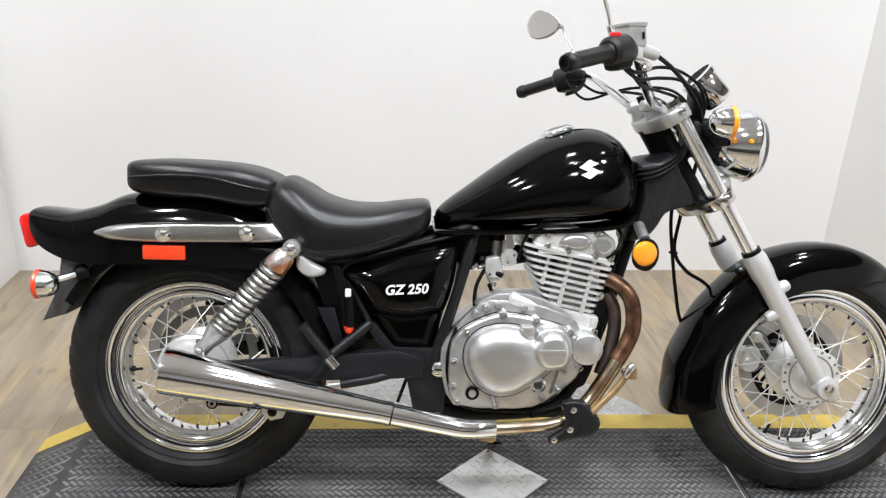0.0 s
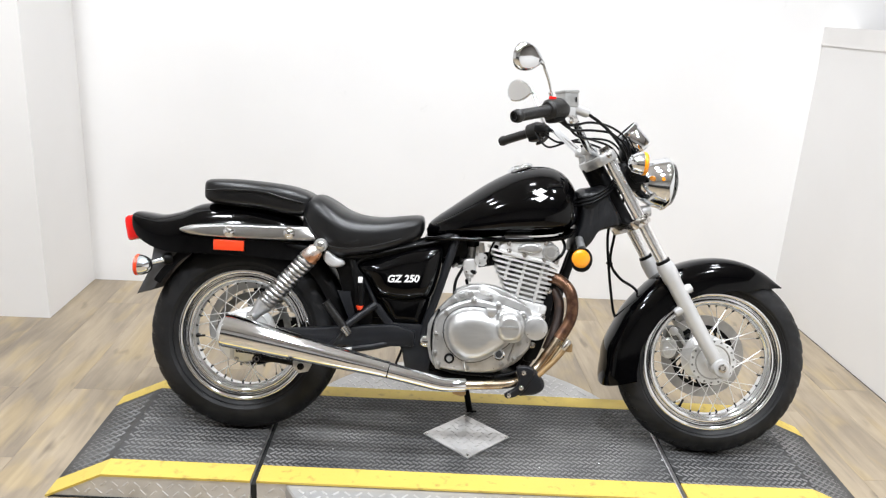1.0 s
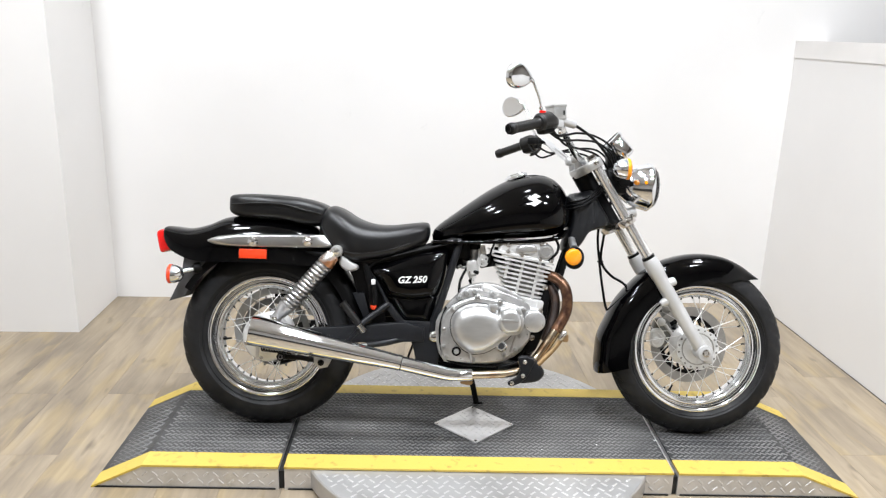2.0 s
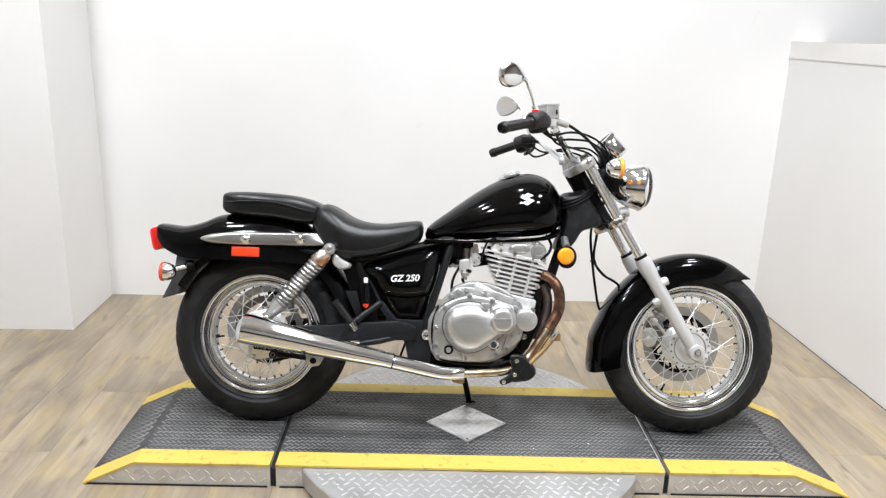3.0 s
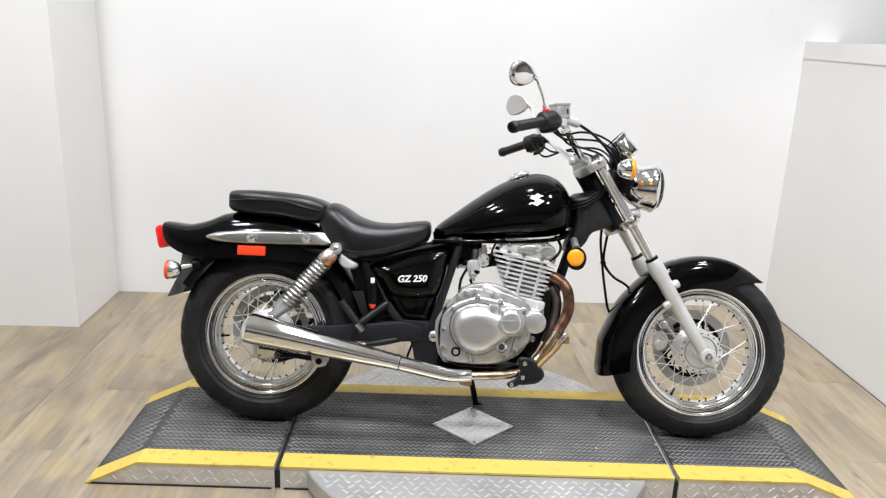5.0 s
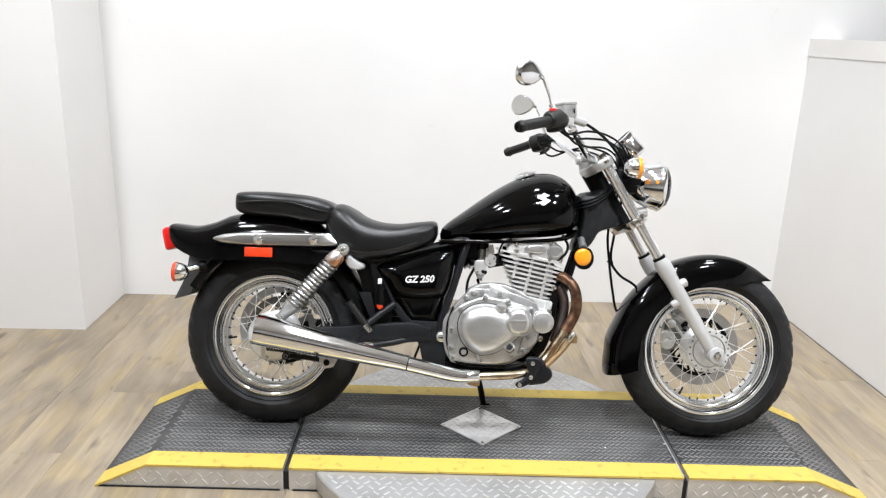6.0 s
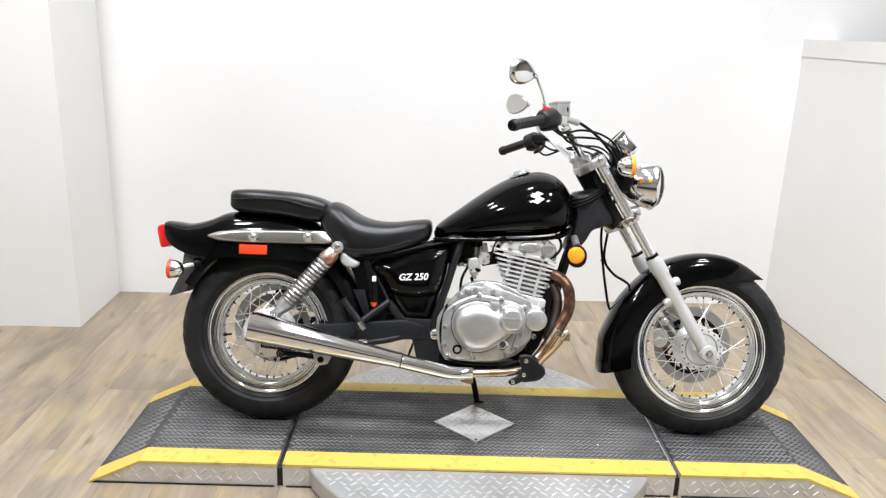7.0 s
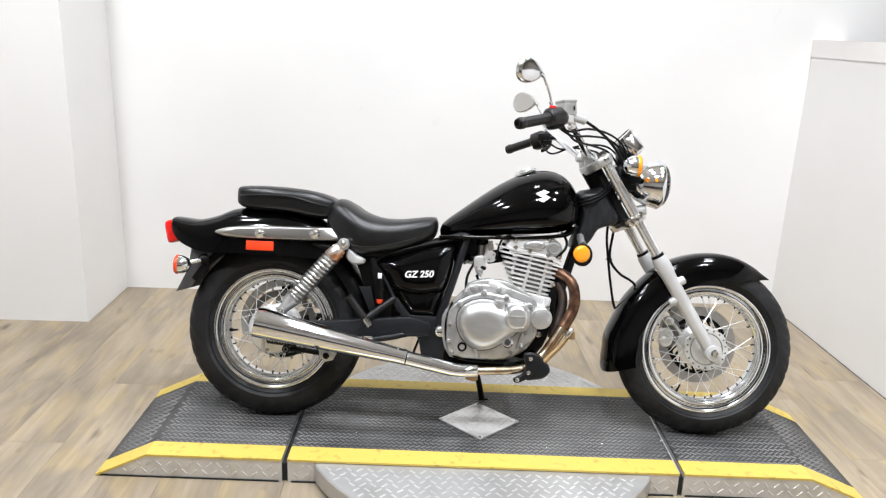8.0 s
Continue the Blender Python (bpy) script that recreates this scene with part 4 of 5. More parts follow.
part("battery_box", box(0.22, 0.15, 0.20, (0.43, 0, 0.47), 0.01), BLACK, bike, "black battery box behind the side covers")
part("neck_cover", dome(round_outline([(1.000, 0.790), (1.045, 0.806), (1.082, 0.814), (1.108, 0.770), (1.146, 0.702), (1.112, 0.684), (1.072, 0.668), (1.048, 0.628), (1.022, 0.606), (0.984, 0.608), (0.998, 0.660), (1.008, 0.720)], 3), 0.0, -0.070, 0.25, 6), NECK, bike, "creased black rubber neck cover")
part("neck_cover", dome(round_outline([(1.000, 0.790), (1.045, 0.806), (1.082, 0.814), (1.108, 0.770), (1.146, 0.702), (1.112, 0.684), (1.072, 0.668), (1.048, 0.628), (1.022, 0.606), (0.984, 0.608), (0.998, 0.660), (1.008, 0.720)], 3), 0.0, 0.070, 0.25, 6), NECK, bike)
part("steering_head", tube([Vector((1.045, 0, 0.872)), Vector((1.045, 0, 0.872)) + RAKE * 0.21], 0.034, 20), BLACK, bike, "black steering head")

# small things behind the side cover
# black filler added so the space behind the cover stays dark
part("dark_filler", slab([(0.250, 0.575), (0.40, 0.565), (0.40, 0.36), (0.345, 0.33), (0.318, 0.40), (0.290, 0.50)], -0.094, -0.082, 0.004), BLACK, bike, "black filler added to darken the space behind the side cover")
part("side_fin", dome(round_outline([(0.247, 0.550), (0.252, 0.572), (0.266, 0.570), (0.287, 0.554), (0.311, 0.541), (0.306, 0.527), (0.279, 0.522), (0.258, 0.532)], 3), -0.120, -0.142, 0.35, 6), SILVER, bike, "silver seat bracket cover", angle=50)
part("strap", slab([(0.322, 0.552), (0.340, 0.548), (0.374, 0.470), (0.366, 0.40), (0.348, 0.40), (0.344, 0.46)], -0.112, -0.100, 0.002), BLACK, bike)
part("stay", slab([(0.292, 0.452), (0.330, 0.452), (0.362, 0.330), (0.352, 0.322)], -0.110, -0.104, 0.001), PLASTIC, bike, "grey splash guard")
con = part("connector", box(0.013, 0.011, 0.018, (0.361, -0.130, 0.490), 0.002), WHITE_MARK, bike, "white cable connector")
part("sleeve", tube([(0.362, -0.128, 0.482), (0.366, -0.127, 0.45), (0.366, -0.127, 0.415)], 0.009, 10), BLACK, con)
part("plug", tube([(0.363, -0.127, 0.414), (0.363, -0.127, 0.408), (0.362, -0.127, 0.400)], 0.0110, 12, radii=[0.0112, 0.0105, 0.006]), ORANGE, con, "orange plug")

# ---- shocks ----
for k in (-1, 1):
    top, low = Vector((0.243, k * 0.150, 0.588)), Vector((0.048, k * 0.142, 0.362))
    d = (low - top).normalized()
    L = (low - top).length
    sh = empty("rear_shock", bike, None, "chrome coil-over rear shock absorber")
    part("eye", lathe([(0.010, -0.016), (0.019, -0.014), (0.019, 0.014), (0.010, 0.016)], 20, top, (0, 1, 0)), ALLOY, sh)
    part("eye_nut", lathe([(0.012, 0), (0.012, 0.007), (0.007, 0.010), (0, 0.010)], 6, top + Vector((0, k * 0.016, 0)), (0, k, 0)), CHROME, sh)
    part("upper_cup", tube([top + d * 0.008, top + d * 0.020, top + d * 0.05, top + d * 0.056], 0.02, 20, radii=[0.014, 0.022, 0.0275, 0.026]), COPPER, sh, "rust-tinted chrome spring cup")
    part("damper", tube([top + d * 0.05, low], 0.0165, 16), ALLOY, sh)
    up = d.orthogonal().normalized()
    sd = d.cross(up)
    turns, n = 13.5, 290
    hel = [top + d * (0.056 + (L - 0.115) * i / n) + (up * math.cos(2 * math.pi * turns * i / n) + sd * math.sin(2 * math.pi * turns * i / n)) * 0.0226 for i in range(n + 1)]
    part("spring", tube(hel, 0.0060, 8), ALLOY_POL, sh, "bright chrome coil spring")
    part("lower_seat", tube([low - d * 0.062, low - d * 0.055, low - d * 0.02, low + d * 0.006], 0.02, 20, radii=[0.026, 0.027, 0.017, 0.016]), ALLOY, sh)
    bolt(sh, low + Vector((0, k * 0.015, 0)), 0.008, 0.010, (0, k, 0))

# ---- chain side and brake rod ----
part("chain", tube(smooth_path([(0.0, 0.079, 0.177), (0.16, 0.079, 0.214), (0.42, 0.079, 0.275), (0.52, 0.079, 0.285), (0.55, 0.079, 0.32), (0.52, 0.079, 0.355), (0.20, 0.079, 0.41), (0.0, 0.079, 0.417)], 8), 0.008, 6, flat=0.7), BLACK, bike, "oily drive chain")
guard = [(0.006 + r * math.cos(radians(t)), 0.297 + r * math.sin(radians(t))) for r, ts in ((0.150, range(20, 206, 6)), (0.124, range(205, 19, -6))) for t in ts]
part("chain_guard", slab(guard, 0.088, 0.104, 0.002), SILVER, bike, "silver chain guard behind the rear wheel")
part("brake_rod", tube([(0.062, -0.120, 0.238), (0.13, -0.125, 0.236), (0.205, -0.125, 0.226)], 0.0085, 10), BLACK, bike, "black rear brake rod")
part("brake_arm", lathe([(0.013, -0.006), (0.013, 0.006)], 16, (0.066, -0.127, 0.238), (0, 1, 0)), BLACK, bike)
part("rod_eye", lathe([(0.004, 0.0), (0.004, 0.003), (0.009, 0.003), (0.009, 0.0)], 16, (0.066, -0.1355, 0.238), (0, 1, 0), closed=True), CHROME_DULL, bike)
part("rod_spring", tube([(0.0 + 0.10 * i / 120, -0.124 + 0.007 * math.cos(i * 0.62), 0.262 - 0.010 * i / 120 + 0.007 * math.sin(i * 0.62)) for i in range(121)], 0.0026, 5), BLACK, bike)
part("axle_adjuster", box(0.034, 0.012, 0.03, (-0.02, -0.132, 0.297), 0.003), ALLOY, bike)
part("axle_nut", lathe([(0.016, 0), (0.016, 0.010), (0.010, 0.016), (0, 0.016)], 6, (0.0, -0.13, 0.297), (0, -1, 0)), CHROME_DULL, bike)
part("torque_link", box(0.012, 0.008, 0.11, (-0.012, -0.118, 0.285), 0.003), ALLOY, bike)
part("muffler_bracket", slab([(0.176, 0.245), (0.235, 0.238), (0.222, 0.212), (0.196, 0.206), (0.178, 0.222)], -0.150, -0.143, 0.002), ALLOY, bike, "steel muffler bracket")
bolt(bike, (0.200, -0.150, 0.226), 0.008, 0.006, material=BLACK)

# ---- exhaust ----
mp = [(-0.012, -0.205, 0.332), (0.004, -0.205, 0.330), (0.10, -0.202, 0.311), (0.22, -0.198, 0.287), (0.34, -0.194, 0.263), (0.452, -0.190, 0.241)]
muffler = part("muffler", tube(mp, 0.04, 40, radii=[0.0475, 0.0485, 0.0435, 0.037, 0.0305, 0.0245], cap=False), CHROME, bike, "long tapered chrome muffler", angle=50)
part("end_cap", tube([(-0.012, -0.205, 0.332), (0.004, -0.205, 0.329)], 0.04, 40, radii=[0.0472, 0.040]), RUST_CHROME, muffler)
part("outlet", tube([(-0.016, -0.205, 0.3325), (0.01, -0.205, 0.328)], 0.014, 20), BLACK, muffler)
part("exhaust_pipe", tube([(0.455, -0.190, 0.2395), (0.47, -0.1895, 0.2365), (0.54, -0.187, 0.2215), (0.600, -0.185, 0.2085), (0.618, -0.184, 0.2055), (0.636, -0.183, 0.2045), (0.686, -0.180, 0.2050), (0.6885, -0.180, 0.2050)], 0.022, 32, radii=[0.0225, 0.0235, 0.0228, 0.0215, 0.0208, 0.0202, 0.0192, 0.0178]), CHROME, bike, "chrome exhaust pipe", angle=50)
part("exhaust_clamp", tube([(0.447, -0.190, 0.2425), (0.459, -0.190, 0.2395)], 0.0258, 32), CHROME, bike)
part("clamp_gap", tube([(0.4595, -0.190, 0.2394), (0.4625, -0.190, 0.2388)], 0.0243, 32), BLACK, bike)
part("link_pipe", tube(smooth_path([(0.680, -0.180, 0.2050), (0.740, -0.178, 0.2080), (0.800, -0.172, 0.2120), (0.840, -0.163, 0.2200)], 5), 0.0128, 24), RUST_CHROME, bike, "heat-tinted chrome link pipe")
part("pipe_bracket", slab([(0.648, 0.190), (0.652, 0.176), (0.680, 0.170), (0.690, 0.176), (0.690, 0.190)], -0.176, -0.170, 0.0015), TAN_METAL, bike)
hd = smooth_path([(0.835, -0.160, 0.232), (0.872, -0.153, 0.240), (0.900, -0.146, 0.262), (0.934, -0.140, 0.312), (0.962, -0.135, 0.356)], 6)
part("lower_header", tube(hd, 0.0175, 24), RUST_CHROME, bike, "tarnished chrome lower header pipe")
hd = smooth_path([(0.957, -0.136, 0.348), (0.985, -0.128, 0.398), (0.994, -0.122, 0.44), (0.986, -0.112, 0.487), (0.958, -0.098, 0.517), (0.920, -0.082, 0.528), (0.89, -0.07, 0.530)], 6)
part("header_pipe", tube(hd, 0.0178, 24), RUST, bike, "heat-browned exhaust header pipe")
hd = smooth_path([(0.925, -0.120, 0.312), (0.950, -0.105, 0.375), (0.960, -0.092, 0.43), (0.952, -0.080, 0.472), (0.925, -0.062, 0.498), (0.88, -0.05, 0.508)], 6)
part("header_pipe", tube(hd, 0.0150, 20), DARK_BROWN, bike, "dark brown inner header pipe")
bolt(bike, (0.97, -0.155, 0.33), 0.006, 0.006)

# ---- engine ----
engine = empty("engine", bike, None, "bare alloy single-cylinder air-cooled engine")
part("crankcase", slab(round_outline([(0.590, 0.34), (0.600, 0.385), (0.64, 0.415), (0.71, 0.432), (0.80, 0.450), (0.875, 0.440), (0.905, 0.39), (0.885, 0.32), (0.83, 0.25), (0.72, 0.222), (0.63, 0.225), (0.596, 0.28)], 3), -0.085, 0.13, 0.01), ALLOY, engine, "grey cast crankcase")
COUT = [(0.584, 0.341), (0.589, 0.390), (0.617, 0.422), (0.661, 0.444), (0.698, 0.454), (0.743, 0.450), (0.777, 0.442), (0.835, 0.426), (0.864, 0.402), (0.873, 0.340), (0.866, 0.311), (0.826, 0.276), (0.773, 0.243), (0.693, 0.238), (0.600, 0.246), (0.585, 0.290)]
CASE = [(0.570, 0.300), (0.567, 0.367), (0.589, 0.404), (0.612, 0.434), (0.648, 0.468), (0.674, 0.478), (0.745, 0.474), (0.800, 0.463), (0.868, 0.432), (0.880, 0.380), (0.872, 0.310), (0.826, 0.262), (0.773, 0.234), (0.690, 0.229), (0.598, 0.236)]
part("case_step", slab(round_outline(CASE, 2), -0.122, -0.094, 0.005, 2), ALLOY, engine, "outer half of the cast crankcase")
part("gasket", slab(round_outline(COUT, 3), -0.125, -0.1205, 0), BLACK, engine)
part("clutch_cover", slab(round_outline(COUT, 2), -0.150, -0.1245, 0.008, 3), ALLOY, engine, "cast alloy clutch cover")

EGG = round_outline([(0.618, 0.352), (0.622, 0.386), (0.640, 0.410), (0.666, 0.424), (0.700, 0.430), (0.739, 0.425), (0.772, 0.408), (0.800, 0.372), (0.808, 0.335), (0.766, 0.299), (0.733, 0.279), (0.704, 0.272), (0.677, 0.274), (0.648, 0.293), (0.628, 0.318)], 3)
BOSS = round_outline([(0.765, 0.381), (0.771, 0.409), (0.784, 0.422), (0.802, 0.426), (0.822, 0.423), (0.837, 0.409), (0.845, 0.385), (0.843, 0.360), (0.832, 0.344), (0.810, 0.339), (0.788, 0.340), (0.772, 0.354)], 3)


def grown(outline, k):
    """An outline scaled about its middle."""
    cx, cz = sum(p[0] for p in outline) / len(outline), sum(p[1] for p in outline) / len(outline)
    return [(cx + (x - cx) * k, cz + (z - cz) * k) for x, z in outline]


part("cover_lip", slab(grown(EGG, 1.035), -0.156, -0.146, 0.003), ALLOY, engine)
# dark band puts the shadow line round the dome into the colour
part("cover_shadow_band", slab(grown(EGG, 1.065), -0.1512, -0.146, 0), GREY_PLASTIC, engine)
part("breather_hose", tube(smooth_path([(0.600, -0.118, 0.415), (0.583, -0.128, 0.36), (0.584, -0.13, 0.30), (0.602, -0.13, 0.250), (0.645, -0.128, 0.232), (0.72, -0.126, 0.227), (0.80, -0.126, 0.230), (0.86, -0.12, 0.25)], 5), 0.0045, 8), BLACK, engine, "black rubber breather hose")
part("cover_dome", dome(EGG, -0.152, -0.191, 0.60, 14), DOME_ALLOY, engine, "polished egg-shaped clutch cover dome", angle=60)
part("boss_lip", dome(grown(BOSS, 1.15), -0.150, -0.178, 0.14, 8), DOME_ALLOY, engine, "bright lip round the boss", angle=60)
part("cover_boss", dome(BOSS, -0.168, -0.203, 0.42, 10), DOME_ALLOY, engine, "rounded polished boss", angle=60)
part("maker_mark", box(0.056, 0.0020, 0.0085, (0.802, -0.2036, 0.385), 0.0006), ALLOY, engine, "plain raised bar")
part("filter_cover", join(lathe([(0.035, -0.12), (0.035, -0.160), (0.034, -0.164), (0.030, -0.1665), (0, -0.1665)], 40, (0.884, 0, 0.380), (0, 1, 0))), ALLOY, engine, "round matt grey oil filter cover")
for dx, dz in ((-0.036, 0.016), (-0.024, -0.032), (0.022, 0.031)):
    bolt(engine, (0.884 + dx, -0.125, 0.380 + dz), 0.006, 0.012)
part("oil_sight", lathe([(0.017, 0), (0.017, 0.006), (0.013, 0.009), (0.009, 0.005), (0, 0.005)], 24, (0.781, -0.151, 0.296), (0, -1, 0)), CHROME, engine, "oil level window")
part("filler_ring", lathe([(0.015, 0), (0.015, 0.006), (0.011, 0.007), (0.009, 0.002), (0, 0.002)], 24, (0.636, -0.150, 0.276), (0, -1, 0)), BLACK, engine)
part("filler_core", lathe([(0.0085, 0), (0.0085, 0.008), (0, 0.008)], 20, (0.636, -0.151, 0.276), (0, -1, 0)), ALLOY, engine)
for x, z in ((0.594, 0.345), (0.622, 0.410), (0.699, 0.449), (0.772, 0.437), (0.848, 0.413), (0.838, 0.330), (0.824, 0.285), (0.791, 0.266), (0.690, 0.248), (0.604, 0.256), (0.594, 0.288)):
    part("boss", lathe([(0.0115, 0.0), (0.0100, 0.026), (0.0085, 0.030), (0, 0.030)], 14, (x, -0.122, z), (0, -1, 0)), ALLOY, engine)
    bolt(engine, (x, -0.151, z), 0.0048, 0.006, material=DISC)
part("oil_pipe", tube(smooth_path([(0.679, -0.156, 0.272), (0.683, -0.156, 0.258), (0.687, -0.152, 0.242)], 4), 0.0040, 8), ALLOY, engine)
part("cover_web", slab([(0.736, 0.432), (0.762, 0.432), (0.765, 0.422), (0.755, 0.411), (0.747, 0.410), (0.738, 0.422)], -0.186, -0.150, 0.003), ALLOY, engine)
part("starter_housing", tube([(0.714, -0.110, 0.483), (0.718, -0.110, 0.482), (0.722, -0.110, 0.4805), (0.752, -0.108, 0.468), (0.790, -0.100, 0.452)], 0.017, 20, radii=[0.010, 0.0155, 0.0168, 0.0175, 0.0185]), CAST_BRIGHT, engine, "bright alloy starter housing")
part("starter_bolt", tube([(0.7145, -0.111, 0.4832), (0.709, -0.111, 0.4855)], 0.0052, 8), DISC, engine)
part("upper_case", slab(round_outline([(0.640, 0.466), (0.690, 0.492), (0.760, 0.492), (0.830, 0.462), (0.850, 0.440), (0.700, 0.450)], 3), -0.118, -0.06, 0.006), ALLOY, engine)
for x, z in ((0.640, 0.446), (0.664, 0.462), (0.690, 0.468), (0.748, 0.463)):
    part("stud", lathe([(0.010, 0), (0.008, 0.014), (0.006, 0.016), (0, 0.016)], 12, (x, -0.120, z), (0, -1, 0)), ALLOY, engine)
part("cover_stay", tube([(0.826, -0.152, 0.330), (0.809, -0.152, 0.278)], 0.0035, 8), DISC, engine)
# two black fillers added to keep the space under the engine dark
part("rear_filler", box(0.070, 0.10, 0.17, (0.592, 0, 0.285), 0.01), BLACK, engine)
part("belly_filler", box(0.30, 0.15, 0.028, (0.745, 0.0, 0.205), 0.008), BLACK, engine)
mount = part("engine_mount", slab(round_outline([(0.862, 0.270), (0.880, 0.350), (0.905, 0.400), (0.892, 0.436), (0.884, 0.456), (0.904, 0.492), (0.928, 0.524), (0.948, 0.500), (0.938, 0.430), (0.926, 0.350), (0.900, 0.275)], 2), -0.085, -0.072, 0.003), BLACK, engine, "black front engine mounting plate")
for x, z in ((0.902, 0.433), (0.924, 0.485), (0.886, 0.317)):
    bolt(mount, (x, -0.085, z), 0.0075, 0.007)

# cylinder, tilted forward; u along the fins, w up its axis
CYL = Matrix.Translation((0.853, 0, 0.42)) @ Matrix.Rotation(radians(11.5), 4, "Y")
# barrel colour is darkened to deepen the shade between the fins
part("barrel", moved(box(0.104, 0.186, 0.17, (-0.010, -0.005, 0.075), 0.012), CYL), BARREL, engine, "cast cylinder barrel, darkened for the shade between the fins")
part("cylinder_base", moved(box(0.150, 0.20, 0.032, (-0.012, -0.01, 0.018), 0.008), CYL), CAST_BRIGHT, engine)
part("base_flange", moved(box(0.20, 0.22, 0.026, (-0.035, -0.01, -0.008), 0.008), CYL), CAST_BRIGHT, engine)
for i in range(10):
    w = 0.158 - 0.0147 * i
    ul = -0.145 + 0.082 * (i / 8.2) ** 1.1
    ur = 0.066 - 0.0016 * i
    yh = 0.118 - 0.002 * i
    r = 0.02
    pts = []
    for cx, cy, a0 in ((ur - r, yh - r, 0), (ul + r, yh - r, 90), (ul + r, -yh + r, 180), (ur - r, -yh + r, 270)):
        pts += [(cx + r * math.cos(radians(a0 + 30 * j)), cy + r * math.sin(radians(a0 + 30 * j))) for j in range(4)]
    bm = ring_loft([[(x, y, w - 0.0032) for x, y in pts], [(x, y, w + 0.0032) for x, y in pts]])
    part("fin", moved(bm, CYL), CAST_BRIGHT, engine, "cast cooling fin", angle=30)
for u, ln, mid in ((-0.082, 0.080, 0.118), (-0.034, 0.125, 0.094), (0.020, 0.138, 0.088)):
    part("fin_post", moved(box(0.009, 0.016, ln, (u, -0.100, mid), 0.002), CYL), CAST_BRIGHT, engine)
for u in (-0.060, -0.006, 0.042):
    part("stud", moved(tube([(u, -0.106, 0.002), (u, -0.106, 0.030)], 0.006, 10), CYL), CAST_BRIGHT, engine)
part("cylinder_head", moved(box(0.170, 0.19, 0.034, (-0.038, -0.01, 0.176), 0.008), CYL), CAST_BRIGHT, engine, "cast alloy cylinder head", angle=30)
HEAD = round_outline([(0.770, 0.598), (0.772, 0.622), (0.790, 0.637), (0.850, 0.640), (0.905, 0.640), (0.932, 0.626), (0.948, 0.604), (0.946, 0.570), (0.915, 0.566), (0.85, 0.582)], 3)
part("rocker_cover", slab(HEAD, -0.112, 0.095, 0.024, 5), CAST_BRIGHT, engine, "bright alloy rocker cover", angle=60)
part("cam_cap", lathe([(0.026, 0), (0.026, 0.007), (0.022, 0.012), (0.016, 0.013), (0.014, 0.010), (0, 0.010)], 28, (0.920, -0.106, 0.602), (0, -1, 0)), ALLOY, engine)
part("rocker_plate", dome(round_outline([(0.822, 0.602), (0.830, 0.622), (0.862, 0.628), (0.888, 0.622), (0.892, 0.604), (0.864, 0.594)], 4), -0.108, -0.124, 0.45, 6), ALLOY, engine, "cast inspection cover", angle=60)
part("rocker_rib", tube(smooth_path([(0.776, -0.106, 0.588), (0.82, -0.110, 0.586), (0.87, -0.110, 0.578), (0.94, -0.104, 0.568)], 4), 0.006, 10), CAST_BRIGHT, engine)
part("breather_stub", tube([(0.776, -0.08, 0.600), (0.752, -0.08, 0.606)], 0.010, 12), BLACK, engine)
for x, z in ((0.796, 0.624), (0.796, 0.600), (0.842, 0.588), (0.902, 0.578), (0.938, 0.574), (0.905, 0.630)):
    bolt(engine, (x, -0.110, z), 0.006, 0.010)
part("plug_cap", tube(smooth_path([(0.915, -0.10, 0.565), (0.95, -0.118, 0.595), (0.962, -0.10, 0.625), (0.95, -0.06, 0.655)], 5), 0.0045, 8), BLACK, engine, "black spark plug lead")
part("port_flange", box(0.03, 0.06, 0.05, (0.905, -0.07, 0.528), 0.006), ALLOY, engine)

# carburettor between the frame tube and the cylinder
carb = empty("carburettor", bike, None, "small alloy carburettor")
part("body", slab(round_outline([(0.664, 0.560), (0.676, 0.566), (0.700, 0.566), (0.704, 0.540), (0.700, 0.522), (0.672, 0.520), (0.664, 0.535)], 2), -0.074, -0.012, 0.004), CAST_BRIGHT, carb, "pale alloy body")
part("bowl", join(slab([(0.668, 0.524), (0.700, 0.526), (0.696, 0.508), (0.674, 0.507)], -0.070, -0.016, 0.004), tube([(0.684, -0.045, 0.510), (0.684, -0.045, 0.496)], 0.008, 12)), ALLOY, carb, "float bowl")
part("bowl_screw", tube([(0.674, -0.070, 0.528), (0.674, -0.078, 0.528)], 0.0036, 8), CHROME_DULL, carb)
part("bowl_screw", tube([(0.696, -0.070, 0.528), (0.696, -0.078, 0.528)], 0.0036, 8), CHROME_DULL, carb)
part("slide_chamber", tube([(0.688, -0.042, 0.560), (0.690, -0.042, 0.604)], 0.0145, 20), ALLOY, carb, "cast slide chamber")
part("top", tube([(0.690, -0.042, 0.602), (0.692, -0.042, 0.636)], 0.019, 20), BLACK, carb)
part("cable_stay", slab([(0.708, 0.618), (0.722, 0.618), (0.728, 0.592), (0.718, 0.578), (0.708, 0.584)], -0.076, -0.070, 0.001), CAST_BRIGHT, carb)
part("throttle_wheel", lathe([(0.0195, 0), (0.0205, 0.003), (0.0195, 0.006), (0.0060, 0.006), (0.005, 0.010), (0, 0.010)], 28, (0.717, -0.074, 0.567), (0, -1, 0)), CAST_BRIGHT, carb, "throttle cable wheel")
for dx, dz in ((0.010, 0.006), (-0.004, -0.011)):
    part("wheel_hole", lathe([(0.003, 0), (0.003, 0.0006), (0, 0.0006)], 10, (0.717 + dx, -0.0802, 0.567 + dz), (0, -1, 0)), BARREL, carb)
part("side_nipple", tube([(0.666, -0.055, 0.543), (0.648, -0.062, 0.541)], 0.0046, 10), ALLOY, carb)
